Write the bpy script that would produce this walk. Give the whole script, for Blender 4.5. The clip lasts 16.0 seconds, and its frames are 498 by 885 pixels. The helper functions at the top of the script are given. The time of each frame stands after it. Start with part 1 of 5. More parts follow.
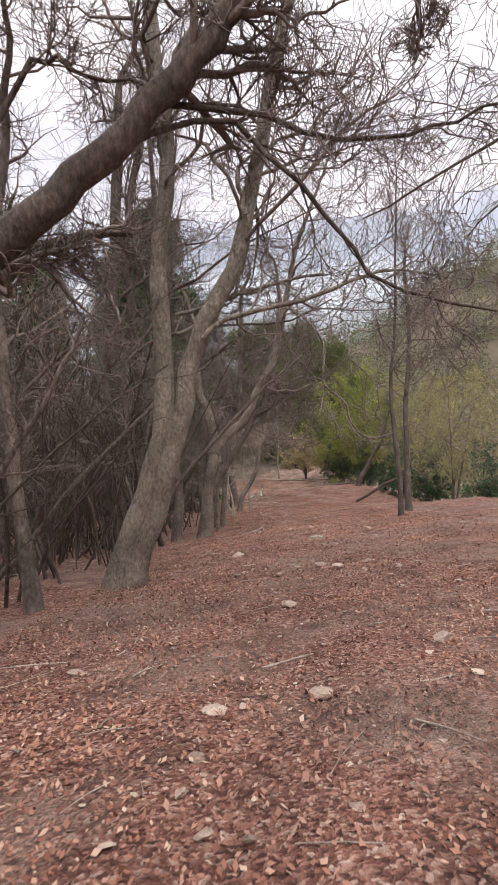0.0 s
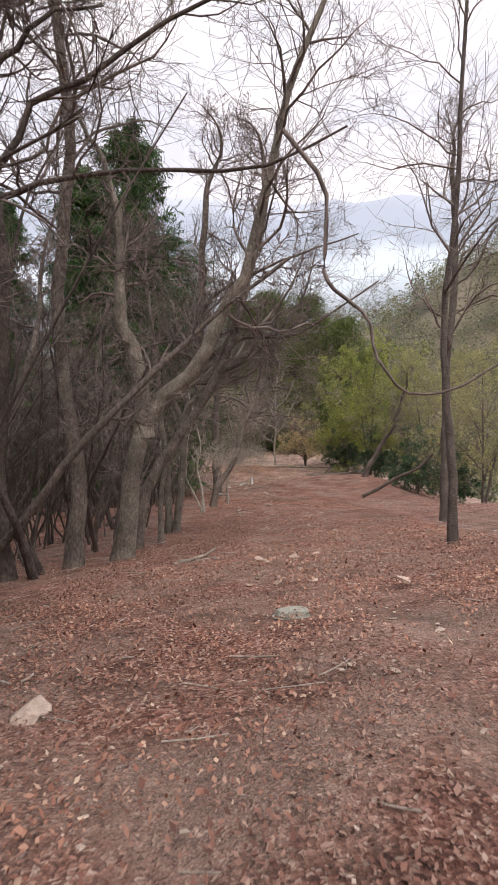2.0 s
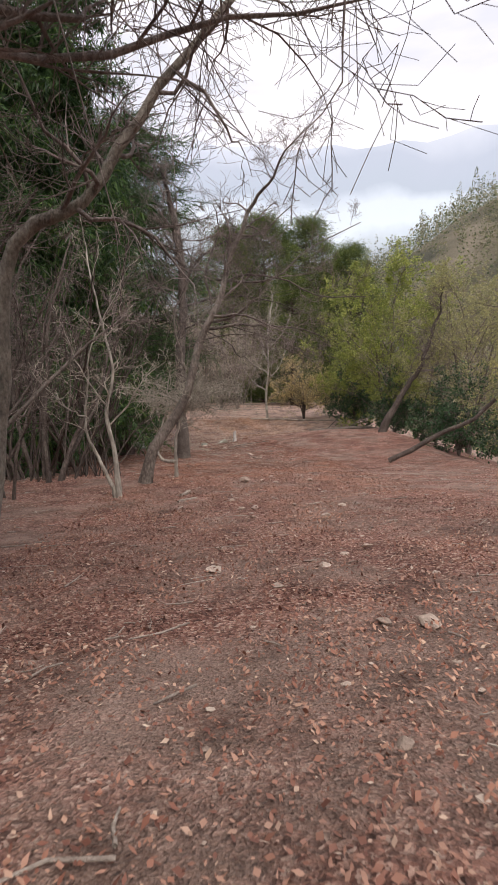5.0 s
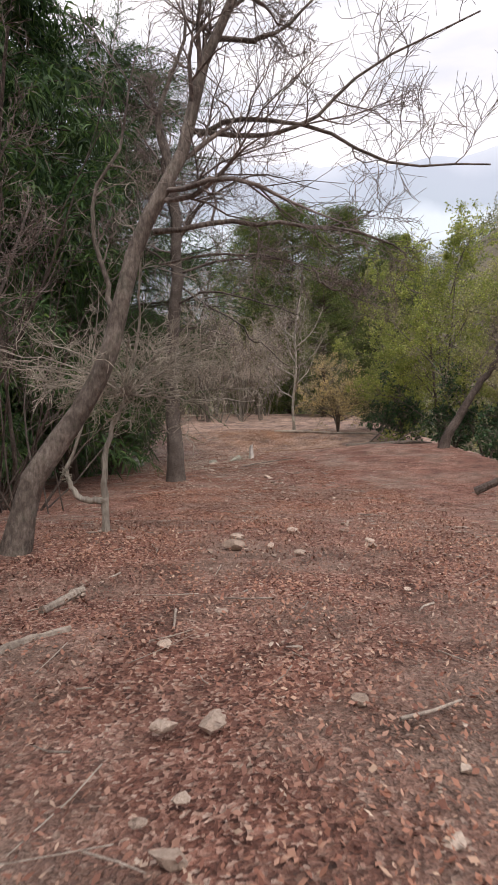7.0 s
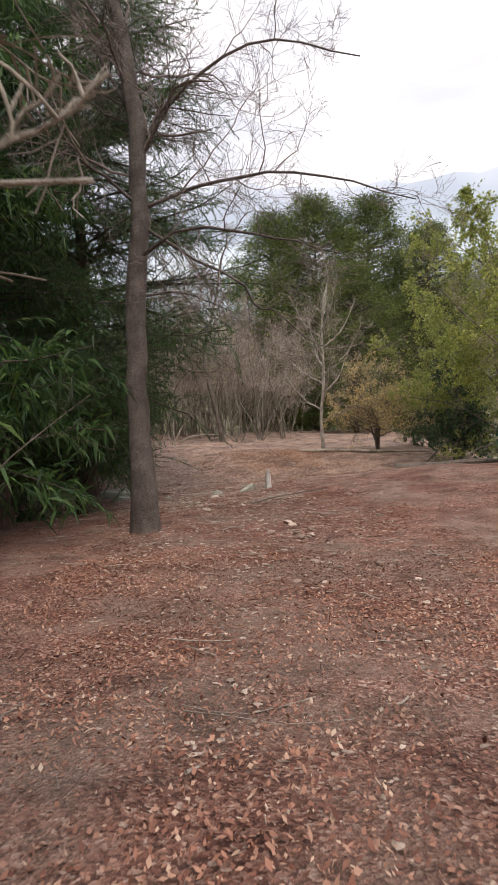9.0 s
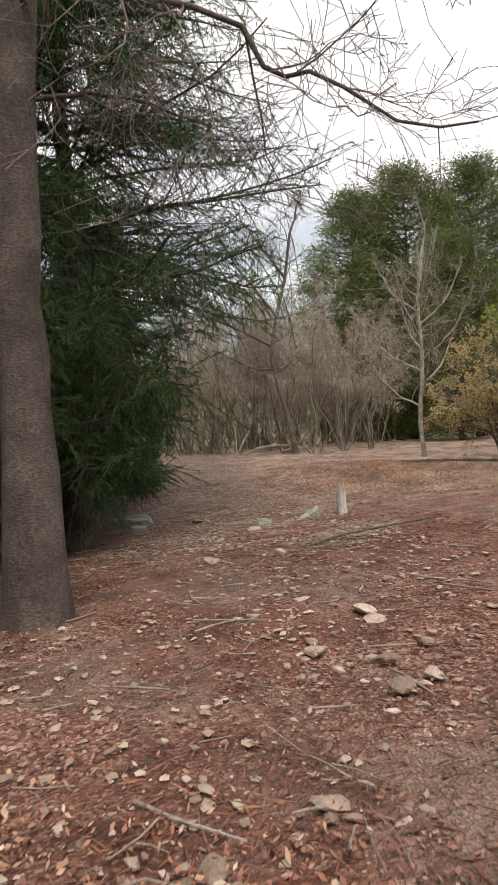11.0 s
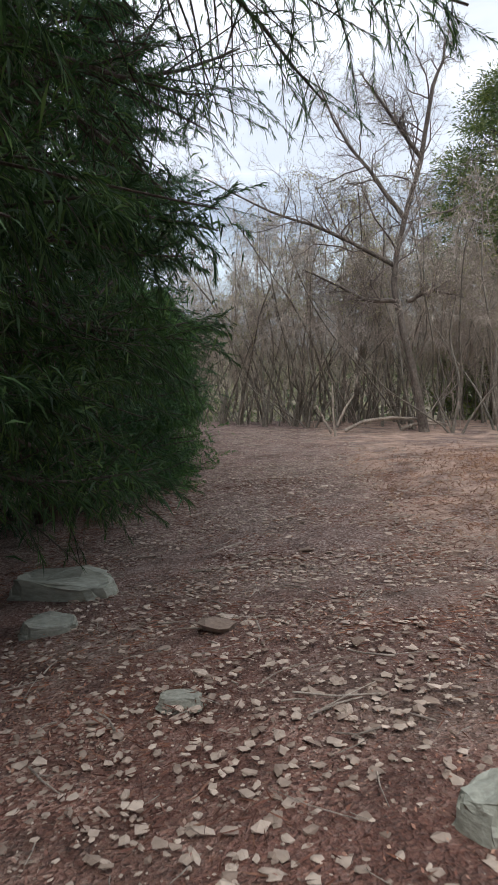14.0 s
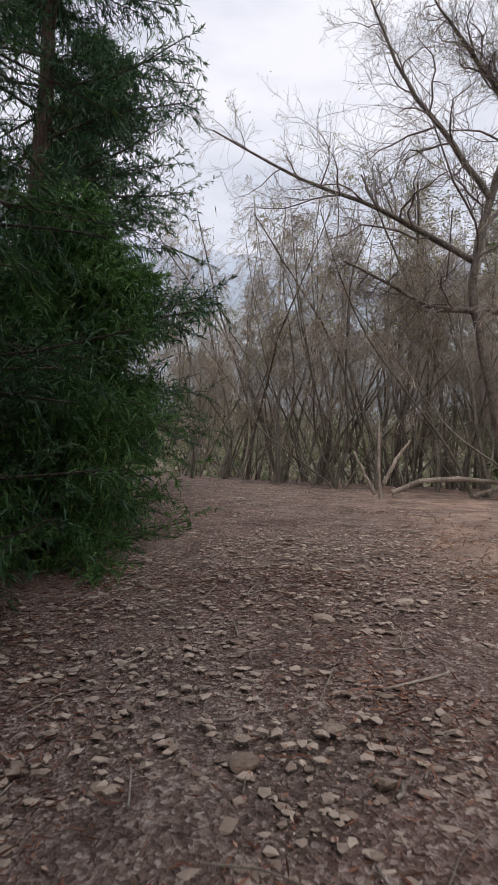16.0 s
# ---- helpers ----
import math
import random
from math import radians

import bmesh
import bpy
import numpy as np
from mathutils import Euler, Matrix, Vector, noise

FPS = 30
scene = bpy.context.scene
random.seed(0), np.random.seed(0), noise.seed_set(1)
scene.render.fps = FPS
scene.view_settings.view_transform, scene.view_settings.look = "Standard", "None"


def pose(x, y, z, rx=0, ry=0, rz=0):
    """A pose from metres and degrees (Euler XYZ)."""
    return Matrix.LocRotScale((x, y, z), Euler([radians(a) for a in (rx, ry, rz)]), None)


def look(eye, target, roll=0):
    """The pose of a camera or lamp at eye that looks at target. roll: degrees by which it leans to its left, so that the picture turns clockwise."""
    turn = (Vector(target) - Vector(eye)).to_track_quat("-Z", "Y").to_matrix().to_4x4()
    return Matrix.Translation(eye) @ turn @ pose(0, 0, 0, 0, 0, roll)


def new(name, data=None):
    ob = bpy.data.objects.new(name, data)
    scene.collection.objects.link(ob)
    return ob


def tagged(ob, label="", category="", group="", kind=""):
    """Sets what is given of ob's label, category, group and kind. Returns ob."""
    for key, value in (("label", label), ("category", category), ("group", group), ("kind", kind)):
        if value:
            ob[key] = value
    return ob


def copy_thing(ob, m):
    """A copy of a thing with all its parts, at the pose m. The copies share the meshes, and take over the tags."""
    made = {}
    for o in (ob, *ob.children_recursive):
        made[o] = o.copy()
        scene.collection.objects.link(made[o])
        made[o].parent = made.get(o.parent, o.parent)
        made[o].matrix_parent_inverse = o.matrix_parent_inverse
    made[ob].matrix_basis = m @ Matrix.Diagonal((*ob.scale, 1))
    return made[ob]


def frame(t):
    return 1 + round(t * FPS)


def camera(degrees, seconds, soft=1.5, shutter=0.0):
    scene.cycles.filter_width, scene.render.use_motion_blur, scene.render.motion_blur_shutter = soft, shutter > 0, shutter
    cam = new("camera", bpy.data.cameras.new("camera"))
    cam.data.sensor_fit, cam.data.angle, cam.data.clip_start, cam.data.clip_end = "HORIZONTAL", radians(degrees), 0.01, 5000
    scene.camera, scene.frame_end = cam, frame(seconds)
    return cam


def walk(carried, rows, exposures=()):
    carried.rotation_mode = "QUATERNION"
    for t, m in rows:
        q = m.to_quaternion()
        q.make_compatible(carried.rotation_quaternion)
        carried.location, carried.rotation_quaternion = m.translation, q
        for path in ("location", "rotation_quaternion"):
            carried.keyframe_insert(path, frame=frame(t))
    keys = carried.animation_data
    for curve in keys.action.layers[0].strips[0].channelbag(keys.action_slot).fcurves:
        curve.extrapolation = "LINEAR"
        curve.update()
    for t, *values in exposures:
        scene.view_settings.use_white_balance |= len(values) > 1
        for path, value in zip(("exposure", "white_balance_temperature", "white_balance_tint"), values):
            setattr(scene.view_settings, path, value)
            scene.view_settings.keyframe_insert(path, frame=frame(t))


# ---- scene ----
# ---------------------------------------------------------------- camera
cam = camera(44.0, 16.0, soft=1.5, shutter=0.08)


def view(x, y, z, yaw, pitch, roll):
    return pose(x, y, z, 90, 0, yaw) @ pose(0, 0, 0, pitch, 0, 0) @ pose(0, 0, 0, 0, 0, roll)


walk(cam, [
    (0, view(-0.934, -16.292, 2.281, -1.46, 0.43, -2.59)),
    (0.5, view(-0.674, -14.935, 2.202, -2.58, 0.33, -2.70)),
    (1, view(-0.362, -13.557, 2.152, -1.96, 0.14, -2.21)),
    (1.5, view(-0.230, -12.266, 2.070, -0.84, 0.07, -1.19)),
    (2, view(-0.080, -10.930, 2.053, -1.05, -1.04, -0.53)),
    (2.5, view(0.053, -9.598, 2.010, -1.29, -2.67, -0.97)),
    (3, view(0.188, -8.311, 1.904, -2.65, -4.00, -1.92)),
    (3.5, view(0.336, -7.044, 1.831, -3.02, -5.30, -2.25)),
    (3.7, view(0.394, -6.526, 1.784, -3.01, -5.35, -2.29)),
    (5.8, view(0.855, -0.950, 1.316, -0.28, -4.96, 0.94)),
    (6, view(0.917, -0.398, 1.289, -0.05, -4.48, 0.91)),
    (6.5, view(1.027, 1.036, 1.158, 1.10, -4.63, 0.38)),
    (7, view(1.075, 2.465, 1.020, 1.34, -3.79, -0.00)),
    (7.5, view(1.098, 3.855, 0.954, 1.89, -3.21, 0.08)),
    (8, view(1.118, 5.192, 0.919, 1.81, -3.07, 0.20)),
    (8.2, view(1.120, 5.714, 0.896, 1.53, -2.72, -0.19)),
    (9.25, view(1.26, 8.56, 0.640, 4.70, -1.65, -2.10)),
    (10.3, view(1.366, 11.416, 0.247, 7.95, -0.52, -3.95)),
    (10.5, view(1.352, 11.967, 0.268, 8.99, -0.20, -3.76)),
    (11, view(1.314, 13.351, 0.250, 12.08, 0.29, -2.75)),
    (11.5, view(1.073, 14.740, 0.172, 15.26, 1.25, -0.94)),
    (12, view(0.825, 16.095, 0.134, 16.64, 0.17, -1.57)),
    (12.5, view(0.522, 17.450, 0.113, 17.71, -0.06, -1.69)),
    (13, view(0.140, 18.753, 0.119, 18.23, -1.00, -1.95)),
    (13.5, view(-0.298, 20.039, 0.121, 19.54, -1.67, -1.27)),
    (14, view(-0.695, 21.328, 0.091, 20.64, -1.81, -0.38)),
    (14.5, view(-1.210, 22.380, -0.259, 22.61, -0.68, 2.44)),
    (15, view(-1.520, 23.706, -0.312, 19.30, 1.72, 1.67)),
    (15.5, view(-1.889, 24.987, -0.275, 20.47, 3.40, 2.42)),
    (16, view(-2.339, 26.284, -0.216, 22.25, 4.30, 3.24)),
], exposures=[(0, 0.5, 6750, 19), (6, 0.42, 6700, 17), (8, 0.45, 6750, 17), (11, 0.55, 7000, 12), (11.5, 0.42, 7050, 13), (12, 0.78, 7050, 13), (12.5, 0.95, 7000, 13),
               (13.5, 0.9, 6150, 10), (14, 0.4, 6100, 10), (14.5, 0.68, 6100, 10), (15, 0.6, 6100, 11), (15.5, 0.28, 6300, 13), (16, 0.1, 6350, 14)])

# ---------------------------------------------------------------- world and sun
SUN_EL, SUN_ROT = radians(55), radians(200)
world = bpy.data.worlds.new("sky")
scene.world = world
world.use_nodes = True
wn, wl = world.node_tree.nodes, world.node_tree.links
wn.clear()
w_out = wn.new("ShaderNodeOutputWorld")
w_bg = wn.new("ShaderNodeBackground")
w_sky = wn.new("ShaderNodeTexSky")
w_sky.sky_type, w_sky.sun_disc = "NISHITA", False
w_sky.sun_elevation, w_sky.sun_rotation = SUN_EL, SUN_ROT
w_gain = wn.new("ShaderNodeMix")
w_gain.data_type, w_gain.blend_type = "RGBA", "MULTIPLY"
w_gain.inputs["Factor"].default_value = 1.0
w_gain.inputs["B"].default_value = (0.12, 0.12, 0.12, 1)
w_tc = wn.new("ShaderNodeTexCoord")
w_map = wn.new("ShaderNodeMapping")
w_map.inputs["Scale"].default_value = (2.0, 2.0, 7.0)
w_noise = wn.new("ShaderNodeTexNoise")
w_noise.inputs["Scale"].default_value, w_noise.inputs["Detail"].default_value = 1.6, 6
w_ramp = wn.new("ShaderNodeValToRGB")
w_ramp.color_ramp.elements[0].position, w_ramp.color_ramp.elements[0].color = 0.36, (0.72, 0.75, 0.81, 1)
w_ramp.color_ramp.elements[1].position, w_ramp.color_ramp.elements[1].color = 0.62, (0.98, 0.98, 1.0, 1)
w_mix = wn.new("ShaderNodeMix")
w_mix.data_type = "RGBA"
w_mix.inputs["Factor"].default_value = 0.88
wl.new(w_sky.outputs["Color"], w_gain.inputs["A"])
wl.new(w_tc.outputs["Generated"], w_map.inputs["Vector"])
wl.new(w_map.outputs["Vector"], w_noise.inputs["Vector"])
wl.new(w_noise.outputs["Fac"], w_ramp.inputs["Fac"])
wl.new(w_gain.outputs["Result"], w_mix.inputs["A"])
wl.new(w_ramp.outputs["Color"], w_mix.inputs["B"])
wl.new(w_mix.outputs["Result"], w_bg.inputs["Color"])
w_bg.inputs["Strength"].default_value = 1.0
wl.new(w_bg.outputs["Background"], w_out.inputs["Surface"])

sun = new("sun", bpy.data.lights.new("sun", "SUN"))
sun.data.energy, sun.data.angle, sun.data.color = 1.5, radians(30), (1.0, 0.93, 0.85)
sun.matrix_world = look((0, 0, 60), (-0.34 * 42, 0.94 * 42, 0))


# ---------------------------------------------------------------- materials
def material(name):
    m = bpy.data.materials.new(name)
    m.use_nodes = True
    nt = m.node_tree
    return m, nt, nt.nodes["Principled BSDF"]


def node(nt, kind, **sockets):
    n = nt.nodes.new(kind)
    for key, value in sockets.items():
        n.inputs[key].default_value = value
    return n


def ramp(nt, stops):
    n = nt.nodes.new("ShaderNodeValToRGB")
    el = n.color_ramp.elements
    while len(el) < len(stops):
        el.new(0.5)
    for e, (p, c) in zip(el, stops):
        e.position, e.color = p, (*c, 1)
    return n


def mixed(nt, fac, a, b, blend="MIX"):
    n = nt.nodes.new("ShaderNodeMix")
    n.data_type, n.blend_type = "RGBA", blend
    for key, value in (("Factor", fac), ("A", a), ("B", b)):
        if isinstance(value, (int, float)):
            n.inputs[key].default_value = value
        elif isinstance(value, tuple):
            n.inputs[key].default_value = (*value, 1)
        else:
            nt.links.new(value, n.inputs[key])
    return n.outputs["Result"]


def place(nt, scale=(1, 1, 1)):
    tc = nt.nodes.new("ShaderNodeTexCoord")
    mp = node(nt, "ShaderNodeMapping", Scale=scale)
    nt.links.new(tc.outputs["Object"], mp.inputs["Vector"])
    return mp.outputs["Vector"]


def bark(name, dark, mid, light, scale=1.0, stretch=0.22, moss=0.0, relief=0.5):
    m, nt, b = material(name)
    v = place(nt, (1, 1, stretch))
    n1 = node(nt, "ShaderNodeTexNoise", Scale=38 * scale, Detail=6.0, Roughness=0.65)
    n2 = node(nt, "ShaderNodeTexNoise", Scale=3.2, Detail=3.0)
    nt.links.new(v, n1.inputs["Vector"])
    nt.links.new(place(nt), n2.inputs["Vector"])
    r1 = ramp(nt, [(0.3, dark), (0.52, mid), (0.75, light)])
    nt.links.new(n1.outputs["Fac"], r1.inputs["Fac"])
    r2 = ramp(nt, [(0.4, (0.62, 0.6, 0.58)), (0.65, (1.1, 1.1, 1.08))])
    nt.links.new(n2.outputs["Fac"], r2.inputs["Fac"])
    col = mixed(nt, 1.0, r1.outputs["Color"], r2.outputs["Color"], "MULTIPLY")
    if moss:
        r3 = ramp(nt, [(0.55, (0, 0, 0)), (0.7, (moss, moss, moss))])
        n3 = node(nt, "ShaderNodeTexNoise", Scale=7.0, Detail=4.0)
        nt.links.new(place(nt), n3.inputs["Vector"])
        nt.links.new(n3.outputs["Fac"], r3.inputs["Fac"])
        col = mixed(nt, r3.outputs["Color"], col, (0.16, 0.18, 0.13))
    nt.links.new(col, b.inputs["Base Color"])
    b.inputs["Roughness"].default_value = 0.9
    bp = node(nt, "ShaderNodeBump", Strength=min(1.0, relief + 0.3), Distance=0.03)
    nt.links.new(n1.outputs["Fac"], bp.inputs["Height"])
    n4 = node(nt, "ShaderNodeTexVoronoi", Scale=16.0)
    nt.links.new(place(nt, (1, 1, 0.35)), n4.inputs["Vector"])
    bp2 = node(nt, "ShaderNodeBump", Strength=0.5, Distance=0.03)
    nt.links.new(n4.outputs["Distance"], bp2.inputs["Height"])
    nt.links.new(bp.outputs["Normal"], bp2.inputs["Normal"])
    nt.links.new(bp2.outputs["Normal"], b.inputs["Normal"])
    return m


def foliage(name, stops, rough=0.55, through_light=0.25):
    m, nt, b = material(name)
    gm = nt.nodes.new("ShaderNodeNewGeometry")
    r = ramp(nt, stops)
    n = node(nt, "ShaderNodeTexNoise", Scale=0.9, Detail=2.0)
    nt.links.new(place(nt), n.inputs["Vector"])
    nt.links.new(gm.outputs["Random Per Island"], r.inputs["Fac"])
    r2 = ramp(nt, [(0.35, (0.7, 0.72, 0.7)), (0.68, (1.2, 1.15, 1.0))])
    nt.links.new(n.outputs["Fac"], r2.inputs["Fac"])
    col = mixed(nt, 1.0, r.outputs["Color"], r2.outputs["Color"], "MULTIPLY")
    nt.links.new(col, b.inputs["Base Color"])
    b.inputs["Roughness"].default_value = rough
    if through_light:
        tr = nt.nodes.new("ShaderNodeBsdfTranslucent")
        nt.links.new(col, tr.inputs["Color"])
        mx = nt.nodes.new("ShaderNodeMixShader")
        mx.inputs["Fac"].default_value = through_light
        nt.links.new(b.outputs["BSDF"], mx.inputs[1])
        nt.links.new(tr.outputs["BSDF"], mx.inputs[2])
        nt.links.new(mx.outputs["Shader"], nt.nodes["Material Output"].inputs["Surface"])
    return m


def make_ground_material():
    m, nt, b = material("leaf_litter_soil")
    v = place(nt)
    warp = node(nt, "ShaderNodeTexNoise", Scale=26.0, Detail=4.0)
    nt.links.new(v, warp.inputs["Vector"])
    wv = nt.nodes.new("ShaderNodeVectorMath")
    wv.operation = "MULTIPLY_ADD"
    wv.inputs[1].default_value = (0.05, 0.05, 0.05)
    nt.links.new(warp.outputs["Color"], wv.inputs[0])
    nt.links.new(v, wv.inputs[2])
    cells = node(nt, "ShaderNodeTexVoronoi", Scale=58.0)
    nt.links.new(wv.outputs["Vector"], cells.inputs["Vector"])
    sep = nt.nodes.new("ShaderNodeSeparateColor")
    nt.links.new(cells.outputs["Color"], sep.inputs["Color"])
    leaf = ramp(nt, [(0.0, (0.08, 0.033, 0.023)), (0.3, (0.2, 0.085, 0.06)), (0.6, (0.31, 0.148, 0.107)), (0.85, (0.42, 0.245, 0.185)), (1.0, (0.58, 0.43, 0.345))])
    nt.links.new(sep.outputs["Red"], leaf.inputs["Fac"])
    fine = node(nt, "ShaderNodeTexNoise", Scale=120.0, Detail=4.0)
    nt.links.new(v, fine.inputs["Vector"])
    soil = ramp(nt, [(0.3, (0.15, 0.103, 0.08)), (0.55, (0.32, 0.226, 0.178)), (0.8, (0.5, 0.39, 0.32))])
    nt.links.new(fine.outputs["Fac"], soil.inputs["Fac"])
    big = node(nt, "ShaderNodeTexNoise", Scale=0.75, Detail=5.0, Roughness=0.6)
    nt.links.new(v, big.inputs["Vector"])
    patch = ramp(nt, [(0.44, (0, 0, 0)), (0.6, (0.8, 0.8, 0.8))])
    nt.links.new(big.outputs["Fac"], patch.inputs["Fac"])
    col = mixed(nt, patch.outputs["Color"], leaf.outputs["Color"], soil.outputs["Color"])
    # fallen red-brown cedar needles under the conifers
    sx = nt.nodes.new("ShaderNodeSeparateXYZ")
    nt.links.new(v, sx.inputs["Vector"])
    zone = node(nt, "ShaderNodeMapRange")
    zone.inputs["From Min"].default_value, zone.inputs["From Max"].default_value = 9.0, 20.0
    nt.links.new(sx.outputs["Y"], zone.inputs["Value"])
    nmask = node(nt, "ShaderNodeTexNoise", Scale=0.9, Detail=4.0)
    nt.links.new(place(nt, (1, 1, 1.7)), nmask.inputs["Vector"])
    nr = ramp(nt, [(0.47, (0, 0, 0)), (0.6, (0.85, 0.85, 0.85))])
    nt.links.new(nmask.outputs["Fac"], nr.inputs["Fac"])
    zz = mixed(nt, 1.0, nr.outputs["Color"], zone.outputs["Result"], "MULTIPLY")
    streak = node(nt, "ShaderNodeTexNoise", Scale=60.0, Detail=5.0, Distortion=1.5)
    nt.links.new(v, streak.inputs["Vector"])
    needles = ramp(nt, [(0.3, (0.085, 0.034, 0.025)), (0.55, (0.23, 0.098, 0.07)), (0.8, (0.38, 0.21, 0.155))])
    nt.links.new(streak.outputs["Fac"], needles.inputs["Fac"])
    col = mixed(nt, zz, col, needles.outputs["Color"])
    late = node(nt, "ShaderNodeMapRange")
    late.inputs["From Min"].default_value, late.inputs["From Max"].default_value = 22.0, 27.0
    nt.links.new(sx.outputs["Y"], late.inputs["Value"])
    grit = ramp(nt, [(0.0, (0.09, 0.06, 0.05)), (0.4, (0.19, 0.135, 0.115)), (0.75, (0.35, 0.27, 0.235)), (1.0, (0.58, 0.5, 0.45))])
    nt.links.new(sep.outputs["Green"], grit.inputs["Fac"])
    gm = mixed(nt, 1.0, late.outputs["Result"], (0.75, 0.75, 0.75), "MULTIPLY")
    col = mixed(nt, gm, col, grit.outputs["Color"])
    dry = node(nt, "ShaderNodeMapRange")
    dry.inputs["From Min"].default_value, dry.inputs["From Max"].default_value = 8.1, 9.3
    ax = nt.nodes.new("ShaderNodeMath")
    ax.operation = "MULTIPLY_ADD"
    ax.inputs[1].default_value = 0.36
    nt.links.new(sx.outputs["Y"], ax.inputs[0])
    nt.links.new(sx.outputs["X"], ax.inputs[2])
    nt.links.new(ax.outputs["Value"], dry.inputs["Value"])
    dn = node(nt, "ShaderNodeTexNoise", Scale=1.4, Detail=5.0)
    nt.links.new(v, dn.inputs["Vector"])
    dr = ramp(nt, [(0.38, (0, 0, 0)), (0.56, (0.8, 0.8, 0.8))])
    nt.links.new(dn.outputs["Fac"], dr.inputs["Fac"])
    dd = mixed(nt, 1.0, dr.outputs["Color"], dry.outputs["Result"], "MULTIPLY")
    dd = mixed(nt, 1.0, dd, late.outputs["Result"], "MULTIPLY")
    straw = ramp(nt, [(0.3, (0.34, 0.21, 0.155)), (0.55, (0.56, 0.40, 0.31)), (0.8, (0.68, 0.53, 0.43))])
    nt.links.new(streak.outputs["Fac"], straw.inputs["Fac"])
    col = mixed(nt, dd, col, straw.outputs["Color"])
    mott = node(nt, "ShaderNodeTexNoise", Scale=2.6, Detail=8.0, Roughness=0.7)
    nt.links.new(v, mott.inputs["Vector"])
    mr = ramp(nt, [(0.36, (0.55, 0.52, 0.5)), (0.5, (0.98, 0.97, 0.96)), (0.66, (1.3, 1.3, 1.3))])
    nt.links.new(mott.outputs["Fac"], mr.inputs["Fac"])
    col = mixed(nt, 1.0, col, mr.outputs["Color"], "MULTIPLY")
    # woods and meadow far away
    far = node(nt, "ShaderNodeMapRange")
    far.inputs["From Min"].default_value, far.inputs["From Max"].default_value = 45.0, 70.0
    ln = nt.nodes.new("ShaderNodeVectorMath")
    ln.operation = "LENGTH"
    nt.links.new(v, ln.inputs[0])
    nt.links.new(ln.outputs["Value"], far.inputs["Value"])
    fn = node(nt, "ShaderNodeTexNoise", Scale=0.06, Detail=8.0)
    nt.links.new(v, fn.inputs["Vector"])
    fr = ramp(nt, [(0.35, (0.06, 0.06, 0.038)), (0.5, (0.13, 0.115, 0.075)), (0.68, (0.2, 0.17, 0.12))])
    nt.links.new(fn.outputs["Fac"], fr.inputs["Fac"])
    col = mixed(nt, far.outputs["Result"], col, fr.outputs["Color"])
    nt.links.new(col, b.inputs["Base Color"])
    b.inputs["Roughness"].default_value = 0.95
    bp = node(nt, "ShaderNodeBump", Strength=0.8, Distance=0.03)
    nt.links.new(cells.outputs["Distance"], bp.inputs["Height"])
    bp2 = node(nt, "ShaderNodeBump", Strength=0.5, Distance=0.01)
    nt.links.new(fine.outputs["Fac"], bp2.inputs["Height"])
    nt.links.new(bp.outputs["Normal"], bp2.inputs["Normal"])
    nt.links.new(bp2.outputs["Normal"], b.inputs["Normal"])
    return m


def stone_material(name, a, c, low=(0.62, 0.56, 0.52), high=(1.2, 1.16, 1.1)):
    m, nt, b = material(name)
    v = place(nt)
    n = node(nt, "ShaderNodeTexNoise", Scale=9.0, Detail=8.0, Roughness=0.65)
    nt.links.new(v, n.inputs["Vector"])
    r = ramp(nt, [(0.3, a), (0.7, c)])
    nt.links.new(n.outputs["Fac"], r.inputs["Fac"])
    oi = nt.nodes.new("ShaderNodeObjectInfo")
    gm = nt.nodes.new("ShaderNodeNewGeometry")
    add = nt.nodes.new("ShaderNodeMath")
    nt.links.new(oi.outputs["Random"], add.inputs[0])
    nt.links.new(gm.outputs["Random Per Island"], add.inputs[1])
    fr = nt.nodes.new("ShaderNodeMath")
    fr.operation = "FRACT"
    nt.links.new(add.outputs["Value"], fr.inputs[0])
    tint = ramp(nt, [(0.0, low), (0.5, tuple((p + q) / 2 for p, q in zip(low, high))), (1.0, high)])
    nt.links.new(fr.outputs["Value"], tint.inputs["Fac"])
    nt.links.new(mixed(nt, 1.0, r.outputs["Color"], tint.outputs["Color"], "MULTIPLY"), b.inputs["Base Color"])
    b.inputs["Roughness"].default_value = 0.85
    bp = node(nt, "ShaderNodeBump", Strength=0.6, Distance=0.012)
    nt.links.new(n.outputs["Fac"], bp.inputs["Height"])
    nt.links.new(bp.outputs["Normal"], b.inputs["Normal"])
    return m


M_GROUND = make_ground_material()
M_BARK = bark("grey_brown_bark", (0.085, 0.068, 0.057), (0.2, 0.168, 0.145), (0.36, 0.315, 0.275), stretch=0.45, moss=0.3)
M_DARK = bark("dark_brown_bark", (0.045, 0.034, 0.028), (0.12, 0.094, 0.08), (0.22, 0.182, 0.158), stretch=0.4, moss=0.2)
M_PALE = bark("pale_lichened_bark", (0.13, 0.112, 0.092), (0.27, 0.24, 0.2), (0.43, 0.395, 0.335), stretch=0.6, moss=0.5)
M_BIRCH = bark("pale_grey_bark", (0.26, 0.235, 0.2), (0.48, 0.445, 0.385), (0.62, 0.585, 0.52), moss=0.15)
M_CHERRY = bark("banded_grey_bark", (0.06, 0.047, 0.04), (0.15, 0.125, 0.11), (0.27, 0.235, 0.21), stretch=2.2)
